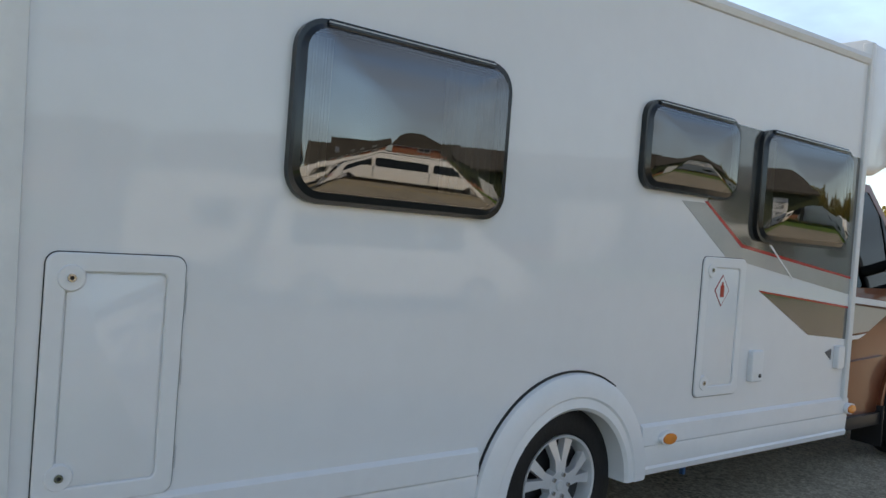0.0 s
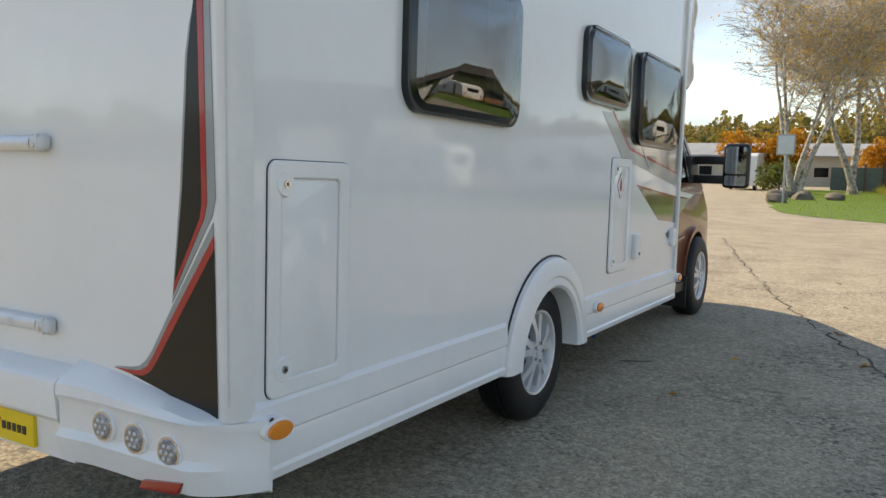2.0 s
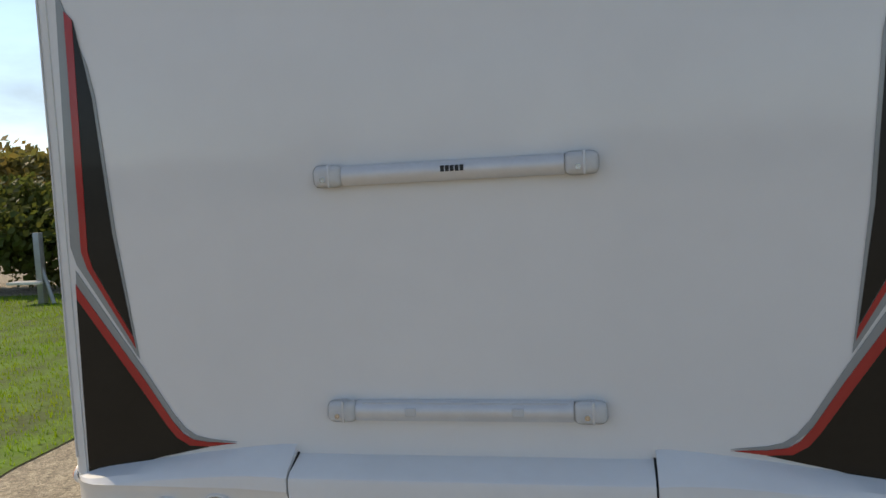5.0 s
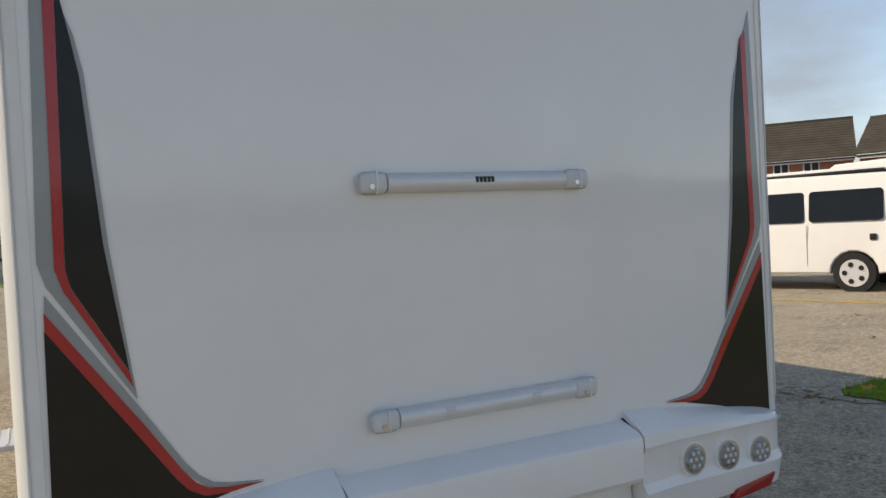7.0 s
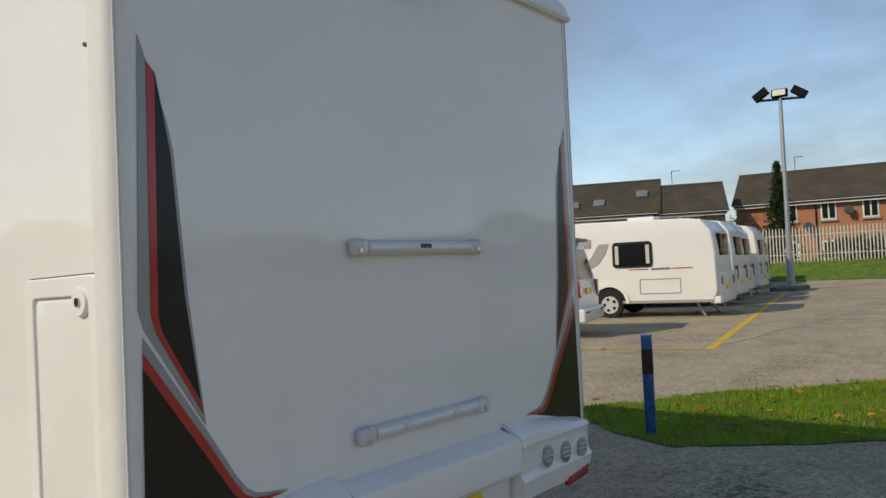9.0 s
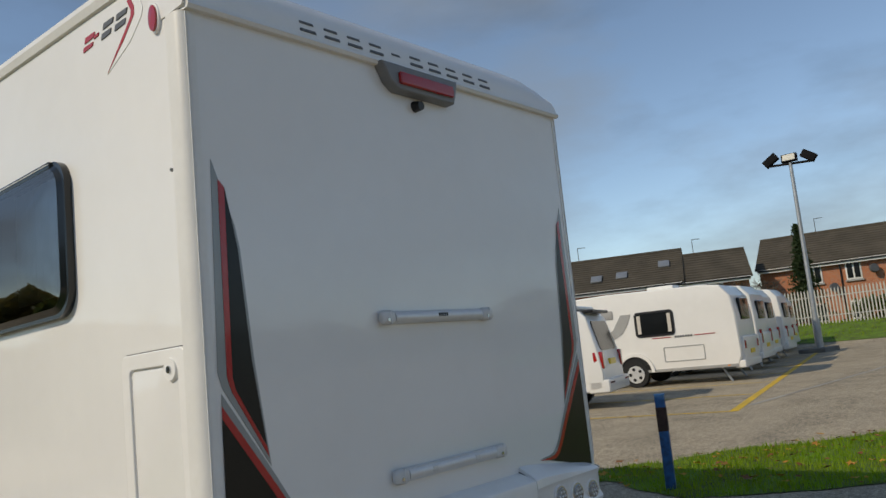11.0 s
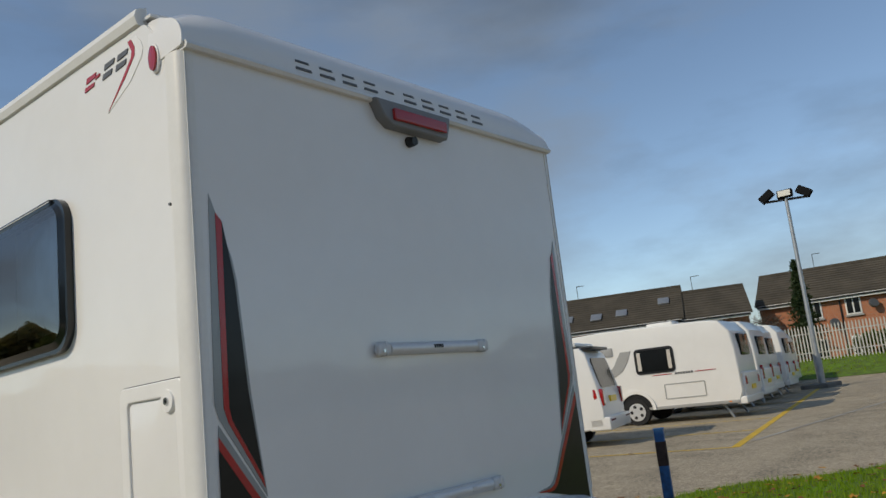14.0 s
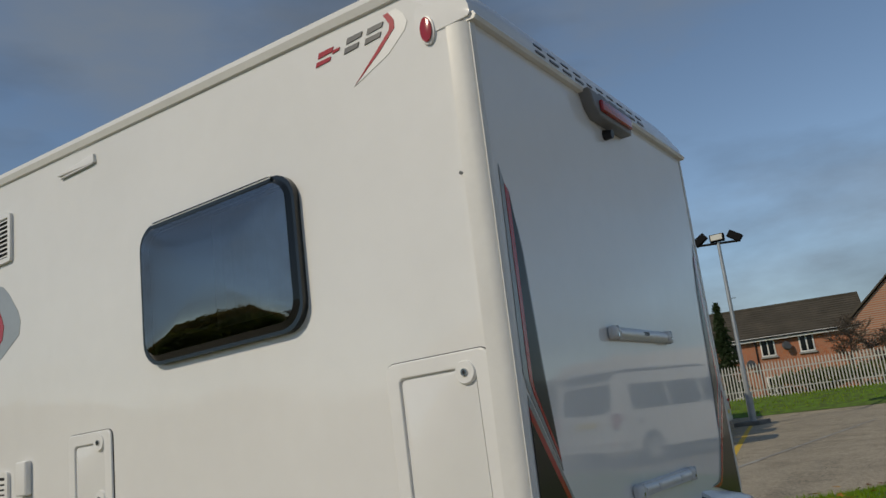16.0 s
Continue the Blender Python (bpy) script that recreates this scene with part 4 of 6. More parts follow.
# ground: one sheet to the horizon, with a rise under the far bank
def ground_material():
    m = mat("worn_asphalt", (0.40, 0.335, 0.24), 0.9, var=0.4, scale=0.35, bump=0.55, bscale=110, col2=(0.33, 0.28, 0.20))
    nt = m.node_tree
    b = nt.nodes["Principled BSDF"]
    geo = nt.nodes.new("ShaderNodeNewGeometry")
    src = b.inputs["Base Color"].links[0].from_socket
    def layer(src, scale, lo, hi, colr, vor=False, stretch=None):
        n = nt.nodes.new("ShaderNodeTexVoronoi" if vor else "ShaderNodeTexNoise")
        n.inputs["Scale"].default_value = scale
        if not vor:
            n.inputs["Detail"].default_value = 8
            n.inputs["Roughness"].default_value = 0.65
        vec = geo.outputs["Position"]
        if stretch:
            mp_ = nt.nodes.new("ShaderNodeMapping")
            mp_.inputs["Scale"].default_value = stretch
            nt.links.new(vec, mp_.inputs[0])
            vec = mp_.outputs[0]
        nt.links.new(vec, n.inputs["Vector"])
        r = nt.nodes.new("ShaderNodeMapRange")
        r.inputs[1].default_value, r.inputs[2].default_value = lo, hi
        nt.links.new(n.outputs[0], r.inputs[0])
        x = nt.nodes.new("ShaderNodeMixRGB")
        x.inputs[2].default_value = (*colr, 1)
        nt.links.new(r.outputs[0], x.inputs[0])
        nt.links.new(src, x.inputs[1])
        return x.outputs[0]
    src = layer(src, 0.8, 0.50, 0.68, (0.28, 0.235, 0.165))
    src = layer(src, 150, 0.50, 0.62, (0.44, 0.385, 0.30))
    src = layer(src, 90, 0.56, 0.64, (0.23, 0.2, 0.15))
    src = layer(src, 34, 0.58, 0.66, (0.2, 0.175, 0.13))
    # loose chips of stone, each with its own tone
    for sc_, lo_, hi_ in ((75, 0.7, 1.35), (30, 0.82, 1.18)):
        vo, sp_, r_ = (nt.nodes.new("ShaderNode" + q) for q in ("TexVoronoi", "SeparateColor", "MapRange"))
        vo.inputs["Scale"].default_value = sc_
        nt.links.new(geo.outputs["Position"], vo.inputs["Vector"])
        nt.links.new(vo.outputs["Color"], sp_.inputs[0])
        r_.inputs[3].default_value, r_.inputs[4].default_value = lo_, hi_
        nt.links.new(sp_.outputs[0], r_.inputs[0])
        h_ = nt.nodes.new("ShaderNodeHueSaturation")
        nt.links.new(r_.outputs[0], h_.inputs["Value"])
        nt.links.new(src, h_.inputs["Color"])
        src = h_.outputs[0]
    def ranged(scale, lo, hi, stretch=(1, 1, 1)):
        n = nt.nodes.new("ShaderNodeTexNoise")
        n.inputs["Scale"].default_value, n.inputs["Detail"].default_value, n.inputs["Roughness"].default_value = scale, 7, 0.62
        q = nt.nodes.new("ShaderNodeMapping")
        q.inputs["Scale"].default_value = stretch
        nt.links.new(geo.outputs["Position"], q.inputs[0])
        nt.links.new(q.outputs[0], n.inputs["Vector"])
        r = nt.nodes.new("ShaderNodeMapRange")
        r.inputs[1].default_value, r.inputs[2].default_value = lo, hi
        nt.links.new(n.outputs[0], r.inputs[0])
        return r.outputs[0]
    # moss and dirt sit in clusters
    for cl, sp, colr in (((0.6, 0.50, 0.66), (14, 0.50, 0.58), (0.10, 0.095, 0.07)), ((1.3, 0.50, 0.64), (30, 0.51, 0.57), (0.095, 0.09, 0.068))):
        mu = nt.nodes.new("ShaderNodeMath")
        mu.operation = "MULTIPLY"
        nt.links.new(ranged(*cl, (1, 1.1, 1)), mu.inputs[0])
        nt.links.new(ranged(*sp), mu.inputs[1])
        x = nt.nodes.new("ShaderNodeMixRGB")
        x.inputs[2].default_value = (*colr, 1)
        nt.links.new(mu.outputs[0], x.inputs[0])
        nt.links.new(src, x.inputs[1])
        src = x.outputs[0]
    nt.links.new(src, b.inputs["Base Color"])
    return m
GROUND = ground_material()
def ground_z(x, y):
    f = min(1, max(0, (x - 37) / 7)) * min(1, max(0, (34 - y) / 10))
    return 0.95 * f * f * (3 - 2 * f)
xs_ = [-400, -120, -40, -10, 0, 10, 20, 30, 36] + [37 + 0.7 * i for i in range(11)] + [48, 60, 90, 200, 400]
ys_ = [-400, -120, -40, -10, 0, 10, 20, 24, 26, 28, 30, 32, 34, 40, 60, 100, 200, 500]
bm = B()
gv = [[bm.verts.new((x, y, ground_z(x, y))) for y in ys_] for x in xs_]
for i in range(len(xs_) - 1):
    for j in range(len(ys_) - 1):
        bm.faces.new((gv[i][j], gv[i + 1][j], gv[i + 1][j + 1], gv[i][j + 1]))
solo("ground", bm, GROUND, "worn grey-brown asphalt of the sales yard", "ground", "structure", smooth=60)
GRASS_BASE = mat("lawn_soil", (0.12, 0.23, 0.012), 0.95, var=0.4, scale=2.5, bump=0.5, bscale=40, col2=(0.06, 0.075, 0.02))
BLADE = leafy("grass_blades", (0.18, 0.35, 0.008), (0.27, 0.34, 0.015), 1.2)
def inside(p, poly):
    c, n = False, len(poly)
    for i in range(n):
        (x1, y1), (x2, y2) = poly[i], poly[(i + 1) % n]
        if (y1 > p[1]) != (y2 > p[1]) and p[0] < (x2 - x1) * (p[1] - y1) / (y2 - y1) + x1:
            c = not c
    return c
def wobble(poly, step, amp):
    out = []
    for (x1, y1), (x2, y2) in zip(poly, poly[1:] + poly[:1]):
        k = max(1, int(math.hypot(x2 - x1, y2 - y1) / step))
        for i in range(k):
            x, y = x1 + (x2 - x1) * i / k, y1 + (y2 - y1) * i / k
            d = noise.noise_vector((x * 1.1, y * 1.1, 3))
            e = noise.noise_vector((x * 4.7, y * 4.7, 9))
            out.append((x + amp * (d.x + 0.4 * e.x), y + amp * (d.y + 0.4 * e.y)))
    return out
def lawn(name, poly, label, count, hgt, wid, step=0.4, amp=0.15, zf=None, seed=1):
    rng = random.Random(seed)
    poly = wobble(poly, step, amp)
    zf = zf or (lambda x, y: 0.0)
    bm = B()
    if zf is ground_z:
        for i in range(40):
            for j in range(30):
                x, y = 38.5 + 0.5 * i, -30 + 52 / 30 * j
                bm.faces.new([bm.verts.new((px, py, zf(px, py) + 0.02)) for px, py in ((x, y), (x + 0.5, y), (x + 0.5, y + 52 / 30), (x, y + 52 / 30))])
    else:
        f = bm.faces.new([bm.verts.new((x, y, zf(x, y) + 0.008)) for x, y in poly])
        bmesh.ops.triangulate(bm, faces=[f])
    solo(name, bm, GRASS_BASE, label, "grass", "structure", smooth=0)
    xa, xb = min(p[0] for p in poly), max(p[0] for p in poly)
    ya, yb = min(p[1] for p in poly), max(p[1] for p in poly)
    vs, fs = [], []
    for _ in range(count):
        x, y = rng.uniform(xa, xb), rng.uniform(ya, yb)
        if not inside((x, y), poly):
            continue
        a, h, w = rng.uniform(0, 6.28), hgt * rng.uniform(0.4, 1.25) * (0.7 + 0.6 * abs(noise.noise((x * 0.9, y * 0.9, 0)))), wid * rng.uniform(0.6, 1.3)
        c, s = math.cos(a), math.sin(a)
        z = zf(x, y) + 0.005
        l = rng.uniform(-0.6, 0.6) * h
        b0 = len(vs)
        vs += [(x - w * c, y - w * s, z), (x + w * c, y + w * s, z), (x + l * s, y - l * c, z + h)]
        fs.append((b0, b0 + 1, b0 + 2))
    me = bpy.data.meshes.new(name + "_blades")
    me.from_pydata(vs, [], fs)
    me.materials.append(BLADE)
    tagged(new(name + "_blades", me), "short green grass blades on the lawn", "grass", "", "stuff")
VERGE = [(4.3, 2.15), (5.2, 1.45), (6.4, 0.5), (9, -2), (12, -6), (5.2, -6), (4.4, -2.0), (3.95, -0.4), (3.7, 0.6), (3.95, 1.5)]
lawn("verge_lawn", VERGE, "green grass verge with fallen leaves", 110000, 0.06, 0.005, step=0.15, amp=0.38)
FIELD = [(-2.6, 36), (-1.3, 29), (0.2, 26.4), (3.4, 23.6), (7.4, 23.2), (16, 22.4), (30, 21.5), (34, 30), (8.5, 31.5), (6.4, 42), (3.0, 58), (-1.0, 72), (-6.5, 72), (-4.0, 48)]
lawn("yard_lawn", FIELD, "bright green lawn strip before the fence", 90000, 0.06, 0.012, step=1.0, amp=0.3, seed=2)
BANK = [(37.5, 22), (39.5, 6), (40, -2), (41, -30), (60, -30), (58, 22)]
lawn("bank_lawn", BANK, "green grass bank below the palisade fence", 40000, 0.12, 0.03, step=2.0, amp=0.3, zf=ground_z, seed=3)
SIDE_LAWN = [(-2.75, 1.3), (-3.6, 0.5), (-8, 0.2), (-15, 0.4), (-17, 9.2), (-7.4, 9.2), (-3.6, 5.2), (-2.95, 2.6)]
lawn("side_lawn", SIDE_LAWN, "mossy green lawn patch before a hedge", 60000, 0.05, 0.006, amp=0.25, seed=4)
# fallen leaves
LEAFY = mat("fallen_leaf_yellow", (0.55, 0.30, 0.03), 0.7, var=0.4, scale=6, col2=(0.28, 0.12, 0.02))
LEAFB = mat("fallen_leaf_brown", (0.22, 0.09, 0.025), 0.75, var=0.4, scale=6)
def leaf_mesh(s, seed):
    rng = random.Random(seed)
    bm = B()
    pts = []
    for i in range(10):
        t = 2 * math.pi * i / 10
        r = s * (1 if i % 2 == 0 else 0.55) * rng.uniform(0.7, 1.2)
        pts.append(bm.verts.new((r * math.cos(t), r * math.sin(t), rng.uniform(0, 0.35) * s)))
    c = bm.verts.new((0, 0, 0.003))
    for i in range(10):
        bm.faces.new((c, pts[i], pts[(i + 1) % 10]))
    return bm
lm = [mesh_of("leaf", leaf_mesh(0.05, k), LEAFY if k % 2 else LEAFB, 0) for k in range(6)]
rng = random.Random(5)
def drop_leaf(x, y, z=0.006, sc=1.0):
    o = new("fallen_leaf", lm[rng.randrange(6)])
    o.matrix_world = pose(x, y, z, rng.uniform(-15, 15), rng.uniform(-15, 15), rng.uniform(0, 360)) @ Matrix.Scale(sc, 4)
    tagged(o, "dry autumn leaf lying on the ground", "leaf", "fallen leaves")
for x, y, s in ((2.35, 6.0, 1.1), (2.6, 4.85, 1.2), (3.0, 7.1, 0.8), (1.75, 4.5, 0.6), (3.3, 6.5, 1.1), (2.3, 7.6, 0.8), (3.6, 9.4, 1), (2.9, 5.9, 0.7), (1.6, 3.3, 0.7), (4.4, 11, 1.2), (2.1, 9.6, 0.8), (5.2, 4.4, 0.9), (6.4, 3.2, 0.9), (7.9, 4.4, 0.9), (9.3, 4.1, 1)):
    drop_leaf(x, y, 0.006, s)
k = 0
while k < 190:
    x, y = rng.uniform(3.6, 8), rng.uniform(-2.5, 2.2)
    if inside((x, y), VERGE):
        drop_leaf(x, y, rng.uniform(0.03, 0.075), rng.uniform(0.4, 1.2))
        k += 1
# litter blown along the verge's near edge
for _ in range(90):
    f = rng.random()
    drop_leaf(3.55 + 2.6 * f + rng.gauss(0, 0.14), 1.9 - 1.75 * f + rng.gauss(0.05, 0.2), 0.006, rng.uniform(0.3, 0.8))
# crack lines in the tarmac, thin dark ribbons
CRACK = mat("crack_tar", (0.08, 0.073, 0.06), 0.95, var=0.5, scale=30)
def crack(pts, w, seed, name="road_crack"):
    rng_ = random.Random(seed)
    vs = []
    bm = B()
    for (x1, y1), (x2, y2) in zip(pts[:-1], pts[1:]):
        k_ = max(2, int(math.hypot(x2 - x1, y2 - y1) / 0.12))
        for i in range(k_):
            f = i / k_
            vs.append((x1 + (x2 - x1) * f + rng_.uniform(-0.05, 0.05), y1 + (y2 - y1) * f + rng_.uniform(-0.03, 0.03)))
    prev = None
    for (x, y), (x2, y2) in zip(vs[:-1], vs[1:]):
        d = Vector((y2 - y, x - x2, 0))
        d.normalize()
        ww = w * rng_.uniform(0.3, 1.3)
        a, b_ = bm.verts.new((x + d.x * ww, y + d.y * ww, 0.004)), bm.verts.new((x - d.x * ww, y - d.y * ww, 0.004))
        if prev:
            bm.faces.new((prev[0], a, b_, prev[1]))
        prev = (a, b_)
    solo(name, bm, CRACK, "dark crack running across the asphalt", "road crack", "structure", smooth=0)
crack([(-0.6, 16), (0.75, 10.8), (1.6, 7.9), (2.1, 6.4), (2.7, 4.8), (3.3, 3.2), (4.2, 0.5)], 0.011, 1)
crack([(1.0, 3.93), (1.42, 4.2)], 0.016, 2)
crack([(2.7, 8.2), (4.5, 8.6), (7, 8.4)], 0.008, 3)
# painted lines
YLINE = mat("yellow_road_paint", (0.72, 0.46, 0.02), 0.8, var=0.4, scale=3, col2=(0.48, 0.33, 0.05))
WLINE = mat("white_road_paint", (0.42, 0.41, 0.37), 0.85, var=0.5, scale=3, col2=(0.22, 0.2, 0.17))
def line(x1, y1, x2, y2, w, m_, z=0.004):
    d = Vector((y2 - y1, x1 - x2, 0)).normalized() * w / 2
    bm = B()
    bm.faces.new([bm.verts.new(p) for p in ((x1 + d.x, y1 + d.y, z), (x2 + d.x, y2 + d.y, z), (x2 - d.x, y2 - d.y, z), (x1 - d.x, y1 - d.y, z))])
    solo("painted_line", bm, m_, "worn painted parking line on the asphalt", "road marking", "structure", smooth=0)
U, V_ = Vector((0.977, 0.2115, 0)), Vector((-0.2115, 0.977, 0))
P0 = Vector((9.72, 2.56, 0))
line(P0.x, P0.y, P0.x + U.x * 21, P0.y + U.y * 21, 0.14, YLINE)
line(P0.x + U.x * 23.4, P0.y + U.y * 23.4, P0.x + U.x * 33, P0.y + U.y * 33, 0.14, YLINE)
for k in range(10):
    a = P0 + U * (3.05 * k if k else 0.0)
    b = a + V_ * 6
    line(a.x, a.y, b.x, b.y, 0.10, YLINE, 0.005)
line(7.0, 6.6, 14.4, 7.2, 0.12, WLINE, 0.006)
line(10.6, 2.6, 25, 2.0, 0.10, WLINE, 0.006)
line(-1.0, 26.6, 3.2, 22.2, 0.12, WLINE)
line(3.2, 22.2, 16, 19.5, 0.12, WLINE)


# vehicles, caravans and furniture of the yard
CWHITE = mat("caravan_white", (0.80, 0.79, 0.76), 0.35, var=0.06, scale=0.8, coat=0.3)
CGREY = mat("caravan_grey", (0.35, 0.35, 0.34), 0.45, var=0.1, scale=2)
DWIN = mat("dark_window", (0.012, 0.014, 0.015), 0.08, var=0.2, scale=3, spec=0.25)
GALV = mat("galvanised_steel", (0.42, 0.44, 0.45), 0.45, metal=0.7, var=0.2, scale=5)
WOODP = mat("weathered_timber", (0.17, 0.13, 0.085), 0.9, var=0.45, scale=7, bump=0.4, bscale=30)
TEAL = mat("teal_stripe", (0.03, 0.3, 0.35), 0.4, var=0.05, scale=4)

def simple_wheel(sx, x, y, r, parent):
    w = part("wheel", cyl(B(), (x, y, r), (x - sx * 0.2, y, r), r * 0.98, seg=28), TYRE, parent)
    part("rim", cyl(B(), (x + sx * 0.004, y, r), (x - sx * 0.03, y, r), r * 0.66, seg=28), ALLOY, w)
    for i in range(5):
        t = 2 * math.pi * i / 5
        m = Matrix.Translation((x + sx * 0.006, y + 0.42 * r * math.cos(t), r + 0.42 * r * math.sin(t)))
        bm = B()
        bmesh.ops.create_cone(bm, cap_ends=True, segments=8, radius1=r * 0.13, radius2=r * 0.1, depth=0.012, matrix=m @ Matrix.Rotation(radians(90), 4, "Y"))
        part("rim_gap", bm, BLACK, w)
    return w

rngc = random.Random(4)
def caravan(m, length=6.4, height=2.58, width=2.2, style=0, group="parked caravans", label="white touring caravan parked on the asphalt", motor=False):
    c = thing("caravan" if not motor else "parked_motorhome", label, "caravan" if not motor else "motorhome", m, group)
    z0 = 0.37
    pr = [(0.1, z0), (0.0, z0 + 0.25), (0.03, 1.6), (0.10, height - 0.32), (0.32, height - 0.05), (0.7, height), (length * 0.5, height + 0.05), (length - 0.9, height - 0.02), (length - 0.45, height - 0.28), (length - 0.1, 1.45), (length, 0.95), (length - 0.1, z0)]
    part("body", prism(B(), pr, -width / 2, width / 2, bevel=0.07, seg=3), CWHITE, c, smooth=30)
    part("rear_panel", box(B(), -width / 2 + 0.12, width / 2 - 0.12, -0.05, 0.05, z0 + 0.03, 1.05, 0.05, 3), CWHITE, c)
    if not motor or rngc.random() < 0.5:
        part("rear_window", box(B(), -0.55, 0.55, -0.01, 0.08, 1.45, 2.0, 0.05, 3), DWIN, c)
    else:
        part("rear_rack", box(B(), -0.5, 0.5, -0.12, 0.0, 0.85, 1.6, 0.04, 2), CGREY, c)
        part("rear_moulding", prism(B(), [(-0.8, 0.75), (-0.6, 2.2), (-0.45, 2.3), (-0.55, 1.2)], -0.03, 0.06, axis="y"), CGREY, c)
    for sx in (1, -1):
        xo = sx * width / 2
        def slab(name, y0, y1, za, zb, m_, d=0.015, bev=0.006):
            return part(name, box(B(), min(xo - sx * 0.01, xo + sx * d), max(xo - sx * 0.01, xo + sx * d), y0, y1, za, zb, bev), m_, c)
        fr = part("side_window", prism(B(), rounded(1.5, 2.5, 1.24, 1.88, 0.1), xo - sx * 0.01, xo + sx * 0.02), BLACK, c)
        part("pane", prism(B(), rounded(1.55, 2.45, 1.29, 1.83, 0.08), xo + sx * 0.02, xo + sx * 0.03), DWIN, fr)
        part("curtain", box(B(), min(xo, xo + sx * 0.032), max(xo, xo + sx * 0.032), 1.57, 1.66, 1.33, 1.79), CURTAIN, fr)
        part("curtain", box(B(), min(xo, xo + sx * 0.032), max(xo, xo + sx * 0.032), 2.34, 2.43, 1.33, 1.79), CURTAIN, fr)
        fr2 = part("side_window", prism(B(), rounded(4.4, 5.3, 1.3, 1.95, 0.1), xo - sx * 0.01, xo + sx * 0.02), BLACK, c)
        part("pane", prism(B(), rounded(4.45, 5.25, 1.35, 1.9, 0.08), xo + sx * 0.02, xo + sx * 0.03), DWIN, fr2)
        part("locker_door", ring(B(), rounded(0.85, 1.85, 0.58, 0.95, 0.03), rounded(0.87, 1.83, 0.60, 0.93, 0.02), xo, xo + sx * 0.012), CGREY, c)
        slab("side_stripe", 0.55, 1.05, 1.18, 1.2, REDD if style != 2 else TEAL)
        slab("side_stripe", 1.62, 2.1, 1.18, 1.2, REDD if style != 2 else TEAL)
        for q in range(7):
            slab("badge_bar", 1.1 + q * 0.065, 1.145 + q * 0.065, 1.165, 1.215, DGREY, 0.012, 0.002)
        slab("lower_strip", 0.12, length - 0.3, z0 - 0.02, z0 + 0.05, CGREY, 0.01)
        if style == 2:
            slab("teal_stripe", 0.3, 2.6, 1.0, 1.03, TEAL), slab("teal_stripe", 0.3, 2.6, 1.08, 1.1, TEAL)
        if style == 0:
            part("swoosh_panel", prism(B(), [(2.58, 1.86), (2.85, 1.86), (3.08, 1.50), (3.4, 1.26), (3.1, 1.24), (2.85, 1.38), (2.68, 1.62)], xo, xo + sx * 0.012), CGREY, c)
            part("air_vent", box(B(), min(xo, xo + sx * 0.02), max(xo, xo + sx * 0.02), 3.05, 3.45, 1.78, 2.0, 0.008), CGREY, c)
        slab("marker", 0.3, 0.36, z0 + 0.01, z0 + 0.04, ORANGE)
        # arch and wheel
        part("wheel_arch", ring(B(), [(2.62 + 0.5 * math.cos(radians(a)), 0.36 + 0.5 * math.sin(radians(a))) for a in range(0, 181, 12)] + [(2.62, 0.36)], [(2.62 + 0.42 * math.cos(radians(a)), 0.36 + 0.42 * math.sin(radians(a))) for a in range(0, 181, 12)] + [(2.62, 0.36)], xo - sx * 0.02, xo + sx * 0.04), CWHITE, c)
        part("arch_shadow_panel", prism(B(), [(2.62 + 0.42 * math.cos(radians(a)), 0.36 + 0.42 * math.sin(radians(a))) for a in range(0, 181, 12)], xo - sx * 0.01, xo + sx * 0.006), BLACK, c)
        simple_wheel(sx, xo + sx * 0.03, 2.62, 0.33, c)
        if motor:
            simple_wheel(sx, xo - sx * 0.1, length - 1.0, 0.33, c)
        part("tail_lamp", box(B(), sx * (width / 2 - 0.28) - 0.07, sx * (width / 2 - 0.28) + 0.07, -0.075, 0.0, 0.75, 1.15 if style else 0.95, 0.02), REDL, c, "red tail lamp")
        part("corner_leg", cyl(B(), (sx * 0.85, 0.35, 0.0), (sx * 0.85, 0.6, 0.45), 0.03, seg=8), GALV, c)
    part("plate_panel", box(B(), -0.26, 0.26, -0.07, -0.04, 0.62, 0.73), YELLOW, c)
    part("roof_hatch", box(B(), -0.35, 0.35, 1.6, 2.3, height + 0.0, height + 0.14, 0.05, 3), CWHITE, c)
    part("bumper", box(B(), -width / 2 + 0.02, width / 2 - 0.02, -0.06, 0.2, z0 - 0.06, z0 + 0.12, 0.04, 3), CWHITE, c)
    return c

base = Vector((17.55, 4.97, 0))
yawc = 9.5
first = None
for k, (s, sty, dv, hgt) in enumerate(((0, 0, 0, 2.38), (4.3, 1, 0.1, 2.5), (7.6, 1, 0.2, 2.5), (10.9, 1, 0.0, 2.55), (15.8, 2, 0.4, 2.42), (19.2, 1, 0.5, 2.5))):
    p = base + U * s + V_ * dv
    caravan(pose(p.x, p.y, 0, 0, 0, yawc), height=hgt, style=sty, label=("white touring caravan with red stripes and dark window", "white touring caravan with red tail lamps", "white touring caravan with teal stripes")[sty])

